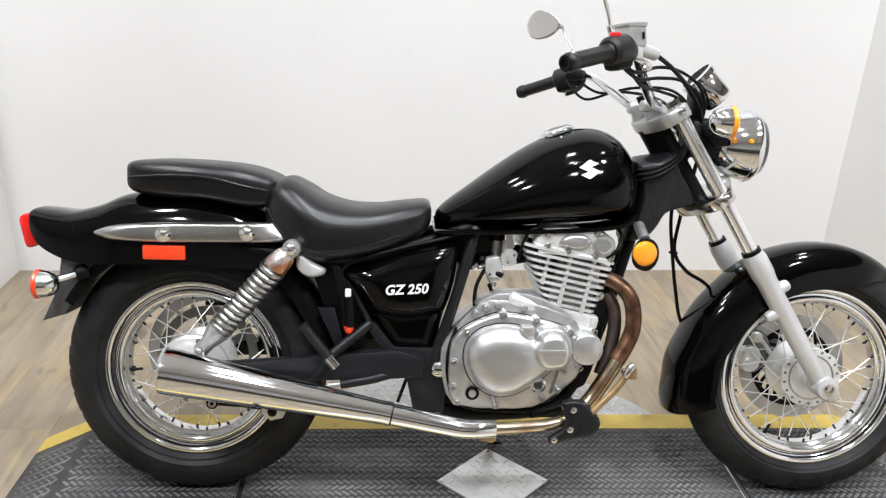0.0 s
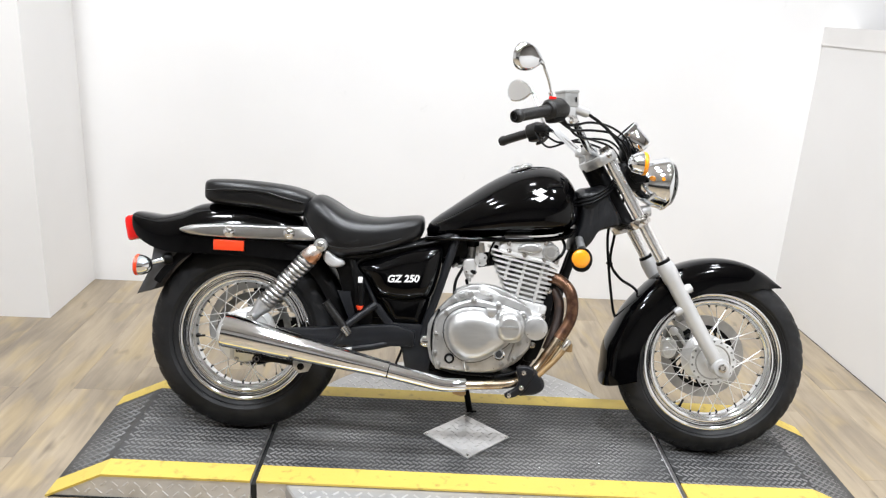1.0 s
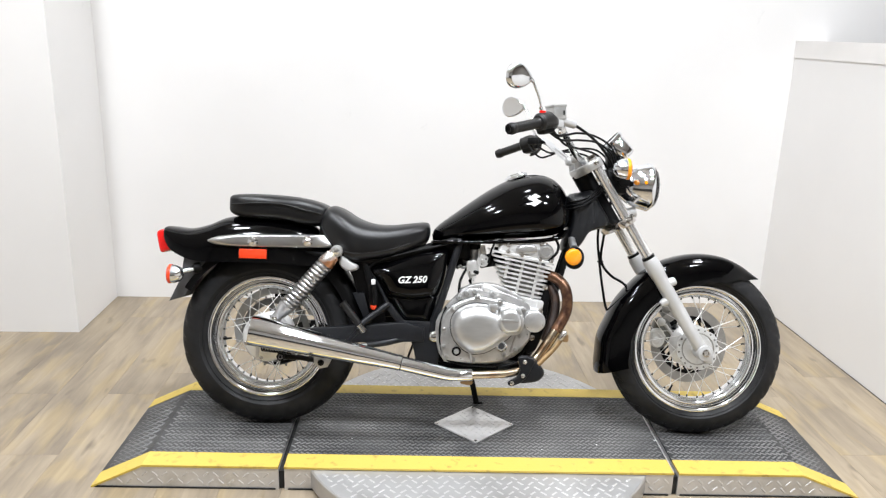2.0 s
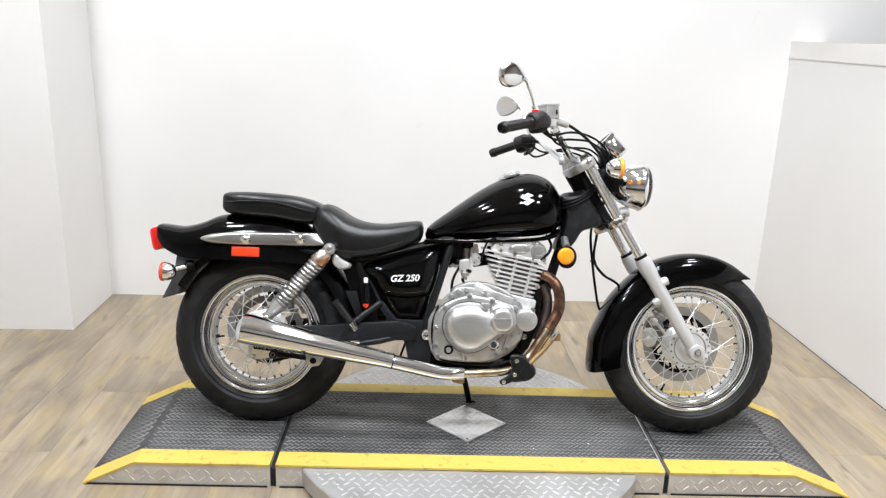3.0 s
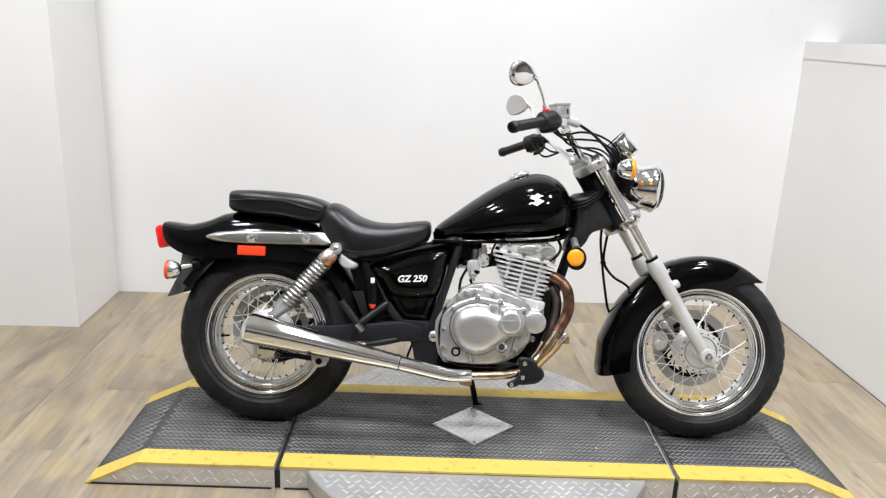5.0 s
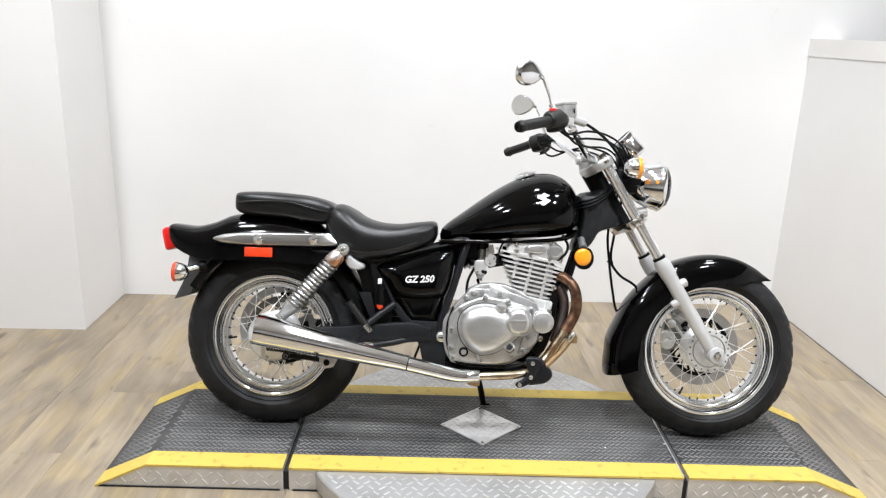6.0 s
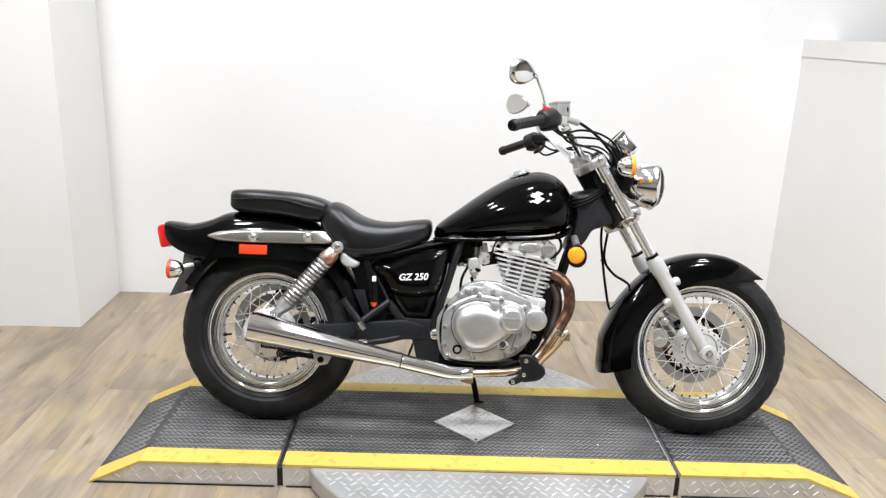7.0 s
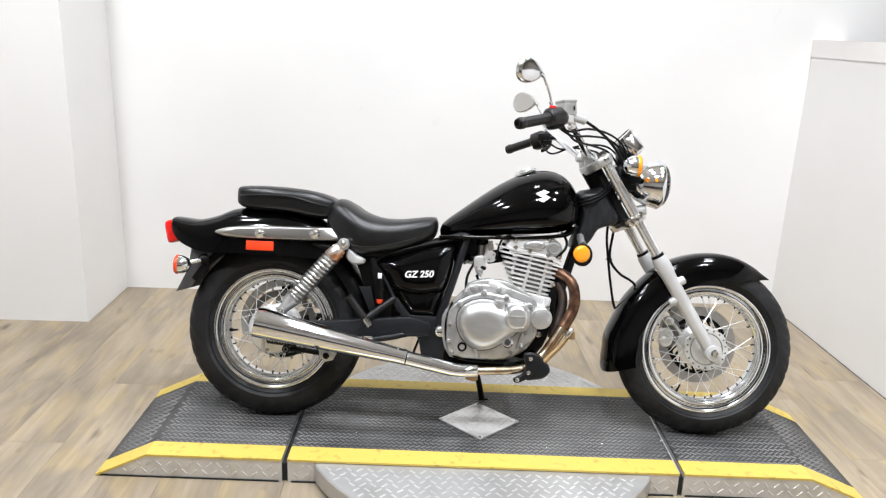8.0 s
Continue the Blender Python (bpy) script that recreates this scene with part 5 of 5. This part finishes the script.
part("side_nipple", tube([(0.666, -0.055, 0.554), (0.654, -0.060, 0.553)], 0.0038, 10), BLACK, carb)
part("idle_screw", tube([(0.645, -0.06, 0.548), (0.632, -0.07, 0.540)], 0.005, 10), DISC, carb)
part("lever", box(0.010, 0.008, 0.034, (0.704, -0.076, 0.590), 0.003), ALLOY, carb)
part("choke_knob", tube([(0.690, -0.070, 0.530), (0.702, -0.078, 0.526)], 0.006, 10), BLACK, carb)
part("intake_duct", tube([(0.66, -0.02, 0.565), (0.60, 0.0, 0.565)], 0.028, 20), BLACK, carb)
part("manifold", tube([(0.71, -0.02, 0.560), (0.79, -0.01, 0.575)], 0.022, 20), BLACK, carb)
part("airbox", box(0.11, 0.13, 0.075, (0.632, 0.02, 0.600), 0.012), BLACK, carb, "black plastic airbox")
part("fuel_hose", tube(smooth_path([(0.676, -0.05, 0.50), (0.682, -0.075, 0.475), (0.665, -0.09, 0.445), (0.620, -0.09, 0.425), (0.59, -0.08, 0.40)], 5), 0.0045, 8), BLACK, carb)
part("fuel_hose", tube(smooth_path([(0.668, -0.06, 0.545), (0.645, -0.07, 0.50), (0.642, -0.08, 0.455), (0.655, -0.08, 0.43)], 5), 0.0045, 8), BLACK, carb)
part("overflow_hose", tube(smooth_path([(0.78, -0.10, 0.64), (0.755, -0.11, 0.63), (0.742, -0.10, 0.60), (0.735, -0.08, 0.56)], 5), 0.0035, 8), BLACK, carb)

# foot controls
FP = round_outline([(0.832, 0.266), (0.850, 0.273), (0.868, 0.271), (0.886, 0.258), (0.876, 0.232), (0.862, 0.204), (0.838, 0.184), (0.811, 0.175), (0.802, 0.187), (0.828, 0.204), (0.840, 0.226)], 3)
foot = part("footrest_bracket", slab(FP, -0.194, -0.172, 0.006, 3), PLASTIC, bike, "dark grey footrest bracket")
for x, z in ((0.814, 0.186), (0.848, 0.210), (0.853, 0.254)):
    bolt(foot, (x, -0.194, z), 0.0055, 0.005)
PAD = round_outline([(0.858, 0.264), (0.878, 0.268), (0.898, 0.252), (0.917, 0.226), (0.916, 0.206), (0.896, 0.189), (0.864, 0.183), (0.842, 0.184), (0.858, 0.220)], 3)
part("footrest_pad", dome(PAD, -0.166, -0.190, 0.35, 6), PLASTIC, foot, "dark grey rubber footrest pad")
for i in range(4):
    part("pad_rib", tube([(0.868 + 0.010 * i, -0.187, 0.200 + 0.003 * i), (0.878 + 0.010 * i, -0.187, 0.246 - 0.003 * i)], 0.0028, 6), GRIP, foot)
part("pedal_shaft", tube([(0.858, -0.172, 0.226), (0.850, -0.09, 0.230)], 0.011, 14), BLACK, foot)
part("footrest", tube([(0.83, -0.10, 0.222), (0.80, -0.12, 0.222), (0.77, -0.13, 0.222)], 0.010, 12), BLACK, foot)
# the pedal's tan is the floor's reflection put into its colour
pedal = part("brake_pedal", tube(smooth_path([(0.878, -0.178, 0.232), (0.894, -0.179, 0.242), (0.909, -0.179, 0.257), (0.946, -0.178, 0.296), (0.972, -0.176, 0.332)], 4), 0.0075, 12), TAN_METAL, bike, "steel rear brake pedal with the floor's tan reflection in its colour")
part("pedal_pad", box(0.020, 0.030, 0.026, (0.982, -0.168, 0.332), 0.005), TAN_METAL, pedal)
part("pedal_tip", tube([(0.964, -0.184, 0.326), (0.967, -0.184, 0.332), (0.978, -0.184, 0.350), (0.981, -0.184, 0.355)], 0.008, 14, radii=[0.005, 0.0085, 0.0085, 0.005]), CHROME_DULL, pedal, "chrome pedal tip")
part("side_stand", tube([(0.68, 0.085, 0.200), (0.706, 0.125, 0.11), (0.722, 0.160, 0.040)], 0.0105, 12), BLACK, bike, "black side stand, folded out")
part("stand_foot", box(0.034, 0.03, 0.008, (0.728, 0.168, 0.038), 0.003, None), BLACK, bike)
part("stay_wire", tube([(0.50, -0.05, 0.30), (0.472, -0.055, 0.22)], 0.004, 8), BLACK, bike)

# ---- front end ----
def along(z):
    """The fork's middle line at height z."""
    return Vector((1.0 * (1.076 + (0.889 - z) * 0.394 / 0.635), 0, z))


OFF = 0.097
for k in (-1, 1):
    s = Vector((0, k * OFF, 0))
    part("fork_tube", tube([along(0.912) + s, along(0.565) + s], 0.0168, 24), FORK_CHROME, bike, "chrome fork tube")
    lo = [along(0.590) + s, along(0.578) + s, along(0.545) + s, along(0.530) + s, along(0.40) + s, along(0.290) + s, along(0.268) + s]
    leg = part("fork_leg", tube(lo, 0.025, 24, radii=[0.0230, 0.0262, 0.0262, 0.0232, 0.0220, 0.0205, 0.015]), SILVER, bike, "silver lacquered lower fork leg", angle=45)
    part("dust_seal", tube([along(0.598) + s, along(0.588) + s], 0.0215, 24), BLACK, leg)
    n = Vector((-RAKE.z, 0, RAKE.x))
    for z, g in ((0.502, 1), (0.462, -1)):
        c = along(z) + s
        part("lug", tube([c, c + n * g * 0.034, c + n * g * 0.040], 0.0145, 14, radii=[0.017, 0.0135, 0.010]), SILVER, leg)
    part("axle_boss", lathe([(0.016, -0.028), (0.024, -0.027), (0.0265, -0.022), (0.0265, 0.022), (0.024, 0.027), (0.016, 0.028)], 24, (1.452, k * OFF, 0.286), (0, 1, 0)), SILVER, leg)
    part("axle_pinch", box(0.030, 0.046, 0.036, (1.466, k * OFF, 0.268), 0.009, None, 3), SILVER, leg)
    part("axle_end", lathe([(0.013, 0), (0.013, 0.008), (0.008, 0.009), (0.008, 0.004), (0, 0.004)], 18, (1.452, k * (OFF + 0.027), 0.288), (0, k, 0)), CHROME_DULL, leg)
    part("cap_bolt", tube([along(0.912) + s, along(0.922) + s], 0.015, 6), CHROME_DULL, bike)
part("front_axle", tube([(FA[0], -0.1, 0.285), (FA[0], 0.1, 0.285)], 0.009, 12), CHROME_DULL, bike)
q = Matrix.Rotation(math.atan2(0.394, 0.635) * -1, 4, "Y")
part("top_clamp", moved(slab(round_outline([(-0.046, -0.108), (-0.004, -0.122), (0.026, -0.10), (0.022, 0.0), (0.026, 0.10), (-0.004, 0.122), (-0.046, 0.108), (-0.066, 0.0)], 4), -0.015, 0.015, 0.005),
                        Matrix.Translation(along(0.895)) @ q @ Matrix.Rotation(radians(90), 4, "X")), CLAMP, bike, "silver top fork clamp")
part("lower_clamp", moved(slab(round_outline([(-0.040, -0.108), (-0.008, -0.122), (0.026, -0.10), (0.024, 0.0), (0.026, 0.10), (-0.008, 0.122), (-0.040, 0.108), (-0.075, 0.0)], 4), -0.014, 0.014, 0.005),
                          Matrix.Translation(along(0.712)) @ q @ Matrix.Rotation(radians(90), 4, "X")), CHROME_DULL, bike, "lower fork clamp")
for k in (-1, 1):
    c = along(0.712) + Vector((0, k * 0.119, 0))
    bolt(bike, c, 0.010, 0.008, (0, k, 0))
    bolt(bike, along(0.898) + Vector((0, k * 0.119, 0)), 0.008, 0.007, (0, k, 0))
part("clamp_key", tube([along(0.91) + Vector((-0.03, 0, 0)), along(0.935) + Vector((-0.03, 0, 0.004))], 0.014, 18), BLACK, bike)

# headlight
HL = empty("headlight", bike, None, "round chrome headlight")
hc, hd_ = Vector((1.249, 0, 0.830)), Vector((0.985, 0, -0.03)).normalized()
part("bucket", lathe([(0.0, -0.082), (0.018, -0.080), (0.036, -0.072), (0.052, -0.056), (0.064, -0.036), (0.073, -0.012), (0.078, 0.008), (0.079, 0.018)], 48, hc, hd_), CHROME, HL, "chrome headlight bucket", angle=60)
part("rim", lathe([(0.076, 0.014), (0.081, 0.014), (0.083, 0.019), (0.081, 0.027), (0.075, 0.034), (0.071, 0.032)], 48, hc, hd_, closed=True), CHROME, HL, "chrome trim ring", angle=50)
part("lens", lathe([(0.075, 0.032), (0.066, 0.046), (0.045, 0.056), (0.02, 0.061), (0, 0.062), (0, 0.057), (0.045, 0.051), (0.072, 0.030)], 48, hc, hd_), GLASS, HL, "clear glass lens")
part("reflector", lathe([(0.072, 0.028), (0.06, 0.0), (0.035, -0.02), (0.01, -0.03), (0, -0.03)], 40, hc, hd_), SILVER, HL)
part("amber_marker", lathe([(0.006, 0), (0.005, 0.003), (0, 0.004)], 12, hc + Vector((0.0, -0.077, 0.01)), (0, -1, 0)), AMBER, HL)
for k in (-1, 1):
    part("headlight_ear", slab([(1.125, 0.872), (1.150, 0.880), (1.195, 0.850), (1.195, 0.830), (1.165, 0.822)], k * 0.082, k * 0.076, 0.002), BLACK, bike, "black headlight bracket")
part("wiring_box", box(0.09, 0.10, 0.09, (1.165, 0, 0.845), 0.02, None), BLACK, bike)
part("headlight_mount", tube([(1.235, 0, 0.745), (1.19, 0, 0.735)], 0.018, 12), SILVER, bike)

# speedometer
SP = empty("speedometer", bike, None, "round chrome speedometer")
sc_, sd_ = Vector((1.160, 0, 0.968)), Vector((-0.72, 0, 0.69)).normalized()
part("cup", lathe([(0.0, -0.056), (0.029, -0.055), (0.033, -0.052), (0.035, -0.045), (0.037, 0.016), (0.035, 0.018)], 40, sc_, sd_), CHROME, SP, "chrome housing", angle=60)
part("bezel", lathe([(0.037, 0.010), (0.0415, 0.013), (0.0415, 0.024), (0.036, 0.027)], 40, sc_, sd_, closed=True), CHROME, SP)
part("dial", lathe([(0.037, 0.018), (0.0, 0.018)], 36, sc_, sd_), DIAL, SP, "black dial face")
part("speedometer_bracket", box(0.03, 0.05, 0.07, (1.145, 0, 0.925), 0.006), BLACK, bike)

# handlebar
bar_pts = [(0.76, 0.385, 0.982), (0.852, 0.318, 1.006), (0.895, 0.270, 1.013), (0.925, 0.225, 1.005), (0.958, 0.160, 0.966), (0.997, 0.095, 0.922), (1.022, 0.060, 0.906), (1.027, 0.0, 0.900)]
STEER = 0.034
bar_pts = [(x + 0.018, y, z - 0.018 * (y / 0.385) ** 2) for x, y, z in bar_pts]
pts = [(x - STEER * y, -y, z) for x, y, z in bar_pts] + [(x + STEER * y, y, z) for x, y, z in reversed(bar_pts[:-1])]
part("handlebar", tube(smooth_path(pts, 5), 0.0112, 18), CHROME, bike, "wide swept-back chrome handlebar")
for k in (-1, 1):
    g0, g1 = Vector((0.777 + k * 0.013, k * 0.388, 0.964)), Vector((0.868 + k * 0.011, k * 0.318, 0.993))
    dd = (g1 - g0)
    gl = [g0 + dd * (i / 24) for i in range(25)]
    rr = [0.0150, 0.0178, 0.0178, 0.0178, 0.0156] + [0.0162 if i % 2 else 0.0152 for i in range(19)] + [0.0195]
    part("grip", tube(gl, 0.017, 20, radii=rr), GRIP, bike, "black rubber handlebar grip")
    part("bar_end", lathe([(0.0, 0.0005), (0.008, 0.0005), (0.0085, 0.004), (0.012, 0.0055), (0.0150, 0.004), (0.0160, 0.0), (0.0160, -0.004)], 24, g0, tuple(-dd.normalized())), BLACK, bike, "dished bar end cap")
    sw = part("switchgear", tube([g1 - dd * 0.02, g1 + dd * 0.03, g1 + dd * 0.32, g1 + Vector((0.045, -k * 0.045, 0.008))], 0.028, 20, radii=[0.023, 0.029, 0.030, 0.024]), GRIP, bike, "black handlebar switch housing")
    part("housing_block", moved(box(0.050, 0.040, 0.056, (0, 0, 0), 0.010), Matrix.Translation(g1 + dd * 0.22 + Vector((0, 0, -0.008))) @ pose(0, 0, 0, 0, -14, k * -36)), BLACK, sw)
    if k < 0:
        part("kill_switch", box(0.020, 0.016, 0.008, tuple(g1 + dd * 0.12 + Vector((0, 0, 0.031))), 0.002, None), RED, sw, "red kill switch")
    part("riser", tube([(1.034, k * 0.052, 0.870), (1.028, k * 0.052, 0.902)], 0.017, 18), CLAMP, bike, "silver handlebar riser")
    part("riser_cap", box(0.046, 0.034, 0.026, (1.024, k * 0.052, 0.912), 0.007), CLAMP, bike)
    # lever
    lv = smooth_path([(0.935, k * 0.245, 0.990), (0.938, k * 0.29, 0.978), (0.930, k * 0.335, 0.968), (0.915, k * 0.362, 0.962)], 5)
    part("lever", tube(lv, 0.0050, 10, flat=1.3), CHROME_DULL if k < 0 else BLACK, bike, "polished hand lever")
    part("lever_ball", lathe([(0, -0.007), (0.005, -0.005), (0.007, 0), (0.005, 0.005), (0, 0.007)], 14, lv[-1], (0, 0, 1)), CHROME_DULL, bike)
    part("perch", moved(box(0.045, 0.040, 0.026, (0, 0, 0), 0.006), Matrix.Translation((0.915, k * 0.245, 1.002)) @ pose(0, 0, 0, 0, 0, k * -36)), SILVER if k < 0 else BLACK, bike, "hand lever perch")
res = part("brake_reservoir", moved(box(0.048, 0.044, 0.040, (0, 0, 0), 0.004), Matrix.Translation((0.922, -0.222, 1.037)) @ pose(0, 0, 0, 0, -6, 30)), CLAMP, bike, "square silver brake fluid reservoir")
part("reservoir_lid", moved(box(0.051, 0.047, 0.008, (0, 0, 0.022), 0.002), Matrix.Translation((0.922, -0.222, 1.037)) @ pose(0, 0, 0, 0, -6, 30)), CLAMP, res)
part("sight_window", moved(box(0.004, 0.003, 0.014, (0.012, -0.024, 0), 0.001), Matrix.Translation((0.922, -0.222, 1.037)) @ pose(0, 0, 0, 0, -6, 30)), BLACK, res)
part("master_cylinder", tube([(0.915, -0.235, 1.020), (0.965, -0.200, 1.012), (0.985, -0.19, 1.008)], 0.013, 16), SILVER, bike, "alloy brake master cylinder")

# mirrors
def mirror(name, c, n, base, sign, up=(0.35, 0, 0.9)):
    mo = empty(name, bike, None, "teardrop chrome handlebar mirror")
    n = Vector(n).normalized()
    out_dir = Vector((-0.75, -0.55 * sign, 0.06))
    u = (out_dir - n * out_dir.dot(n)).normalized()
    v = n.cross(u)
    c = Vector(c)
    out = []
    for k in range(36):
        a = 2 * math.pi * k / 36
        out.append((0.050 * math.cos(a) + 0.004, 0.037 * math.sin(a) * (1 + 0.30 * math.cos(a))))
    rings = []
    for s, h in ((0.90, 0.004), (1.0, 0.002), (1.0, -0.003), (0.97, -0.009), (0.88, -0.014), (0.82, -0.0155), (0.5, -0.020), (0.15, -0.022)):
        rings.append([c + u * (x * s) + v * (y * s) + n * h for x, y in out])
    part("shell", ring_loft(rings), CHROME, mo, "chrome mirror shell", angle=60)
    part("glass", ring_loft([[c + u * (x * 0.9) + v * (y * 0.9) + n * h for x, y in out] for h in (0.0035, 0.0048)]), CLEAR, mo, "mirror glass", angle=30)
    e = c - u * 0.034 - n * 0.014
    b = Vector(base)
    j0, j1 = e + u * 0.006, e - u * 0.012 + Vector((0, 0, -0.006))
    part("joint", tube([j0, e, j1], 0.007, 12, radii=[0.009, 0.008, 0.006]), CHROME, mo)
    part("stem", tube(smooth_path([e - u * 0.008, j1 + Vector((0.004, 0, -0.012)), b.lerp(j1, 0.55) + Vector((0.003, 0, 0)), b], 5), 0.0038, 12), CHROME, mo, "chrome mirror stem")
    part("stem_foot", tube([b, b.lerp(e, 0.25)], 0.0058, 10), CHROME, mo)
    return mo


mirror("mirror", (0.796, -0.310, 1.131), (-0.62, 0.76, 0.16), (0.877, -0.262, 1.024), 1)
mirror("mirror", (0.841, 0.320, 1.138), (-0.62, -0.78, 0.0), (0.920, 0.262, 1.024), -1)

# front brake
calp = part("brake_caliper", slab(round_outline([(1.334, 0.374), (1.368, 0.378), (1.388, 0.346), (1.382, 0.304), (1.356, 0.274), (1.334, 0.280), (1.322, 0.324)], 3), 0.036, 0.082, 0.008, 3), BARREL, bike, "dark alloy front brake caliper")
part("caliper_body", slab(round_outline([(1.316, 0.336), (1.342, 0.346), (1.360, 0.326), (1.356, 0.292), (1.334, 0.278), (1.314, 0.292)], 3), 0.022, 0.050, 0.006, 3), CAST_BRIGHT, calp, "bare alloy caliper body")
for x, z in ((1.332, 0.304), (1.346, 0.368)):
    part("piston_cover", lathe([(0.014, 0), (0.014, 0.008), (0.010, 0.011), (0, 0.011)], 18, (x, 0.030, z), (0, -1, 0)), CAST_BRIGHT, calp)
part("caliper_pin", tube([(1.361, 0.034, 0.359), (1.388, 0.034, 0.326)], 0.006, 10), CAST_BRIGHT, calp)
part("caliper_hanger", slab([(1.368, 0.346), (1.408, 0.330), (1.416, 0.310), (1.368, 0.314)], 0.046, 0.058, 0.003), BLACK, calp)

# front round reflector
rf = part("front_reflector", lathe([(0.0275, 0), (0.0275, 0.006), (0.025, 0.009), (0.015, 0.011), (0, 0.0115)], 36, (1.006, -0.130, 0.590), (0.15, -1, 0)), AMBER, bike, "round amber reflector")
part("reflector_back", lathe([(0.029, -0.020), (0.036, -0.014), (0.036, -0.004), (0.029, 0.0)], 36, (1.016, -0.128, 0.586), (0.5, -1, 0)), BLACK, rf)
part("reflector_stay", tube([(1.012, -0.11, 0.618), (1.010, -0.075, 0.640), (1.012, -0.04, 0.655)], 0.012, 12), ALLOY, rf)
part("horn", lathe([(0.01, -0.02), (0.035, -0.012), (0.040, 0.0), (0.036, 0.008), (0.01, 0.012)], 28, (1.02, 0.06, 0.60), (1, 0, 0)), BLACK, bike)

# cables and hoses
def cable(name, pts, r=0.0036, material=None, label=""):
    return part(name, tube(smooth_path(pts, 6), r, 8), material or BLACK, bike, label)


cable("brake_hose", [(0.985, -0.19, 1.008), (1.04, -0.14, 0.985), (1.095, -0.085, 0.950), (1.140, -0.05, 0.895), (1.150, -0.03, 0.82), (1.142, 0.0, 0.72), (1.138, 0.03, 0.66)], 0.0048, label="black rubber brake hose")
cable("throttle_cable", [(0.885, -0.285, 0.985), (0.93, -0.25, 0.965), (1.00, -0.17, 0.985), (1.075, -0.09, 0.985), (1.135, -0.05, 0.955), (1.152, -0.035, 0.90), (1.12, -0.04, 0.83), (1.05, -0.05, 0.79)])
cable("throttle_cable", [(0.885, -0.285, 0.978), (0.94, -0.23, 0.955), (1.01, -0.15, 0.965), (1.085, -0.08, 0.965), (1.140, -0.045, 0.925), (1.140, -0.03, 0.86), (1.08, -0.055, 0.80), (1.00, -0.06, 0.775)])
cable("clutch_cable", [(0.915, 0.25, 0.995), (0.965, 0.19, 0.955), (1.04, 0.12, 0.965), (1.11, 0.06, 0.955), (1.150, 0.03, 0.90), (1.145, 0.02, 0.82), (1.09, 0.03, 0.76)])
cable("switch_cable", [(0.895, 0.27, 0.99), (0.935, 0.22, 0.940), (1.00, 0.14, 0.955), (1.08, 0.07, 0.935), (1.13, 0.03, 0.88), (1.15, 0.0, 0.85)])
cable("switch_cable", [(0.905, -0.26, 0.985), (0.955, -0.20, 0.945), (1.02, -0.12, 0.94), (1.09, -0.06, 0.925), (1.14, -0.03, 0.87), (1.16, -0.01, 0.84)])
cable("speedometer_cable", [(1.16, 0.02, 0.93), (1.165, 0.03, 0.86), (1.135, 0.04, 0.76), (1.119, 0.04, 0.663), (1.128, 0.04, 0.567), (1.143, 0.04, 0.470), (1.160, 0.04, 0.402), (1.205, 0.045, 0.350), (1.30, 0.055, 0.33)], 0.0045, label="long black speedometer cable")
cable("front_brake_line", [(1.138, 0.03, 0.66), (1.134, 0.045, 0.575), (1.169, 0.05, 0.524), (1.218, 0.05, 0.494), (1.285, 0.065, 0.43), (1.312, 0.07, 0.38)], 0.0045, label="black front brake line")
part("cable_guide", box(0.020, 0.016, 0.006, (1.131, 0.043, 0.570), 0.002), BLACK, bike)
for i in range(3):
    cable("wire_loop", [(1.000, -0.062, 0.770 - 0.012 * i), (1.035, -0.086, 0.776 - 0.010 * i), (1.075, -0.082, 0.800 - 0.010 * i), (1.105, -0.062, 0.835 - 0.012 * i), (1.14, -0.03, 0.87)], 0.0032)
cable("rear_wire", [(0.60, -0.09, 0.62), (0.56, -0.115, 0.61), (0.46, -0.115, 0.585), (0.36, -0.11, 0.55), (0.335, -0.105, 0.50)], 0.004)

# ---- floor planks ----
PW, PL = 0.190, 1.25
pm = {}


def plank_mesh(ln):
    key = round(ln, 3)
    if key not in pm:
        pm[key] = mesh_of(box(PW - 0.0004, ln - 0.0005, 0.0045, (0, 0, -0.00225), 0.0005, None, 1), "plank", PLANK)
    return pm[key]


rng = random.Random(11)
rest = []
x = XL + PW / 2
while x < RIGHT + PW:
    y = (BACK if x > LEFT - PW else STEP) + 0.02
    first = True
    while y > YF:
        ln = PL * rng.choice((0.25, 0.4, 0.6, 0.75, 0.9)) if first else PL
        if x > -2.75 and y > -1.0:
            o = new("plank", plank_mesh(ln))
            o.parent, o.matrix_local = floor, pose(x, y - ln / 2, 0)
        else:
            rest.append((x, y - ln / 2, ln))
        y -= ln
        first = False
    x += PW
verts, faces = [], []
for x, y, ln in rest:
    i = len(verts)
    w, h = PW / 2 - 0.0006, ln / 2 - 0.0006
    verts += [(x + sx * w, y + sy * h, z) for z in (-0.0045, 0) for sx, sy in ((-1, -1), (1, -1), (1, 1), (-1, 1))]
    faces += [(i + 4, i + 5, i + 6, i + 7)] + [(i + k, i + (k + 1) % 4, i + 4 + (k + 1) % 4, i + 4 + k) for k in range(4)]
me = bpy.data.meshes.new("far_planks")
me.from_pydata(verts, [], faces)
me.materials.append(PLANK)
ob = new("far_planks", me)
ob.parent = floor
tagged(ob, "oak-look vinyl planks further off", kind="stuff")
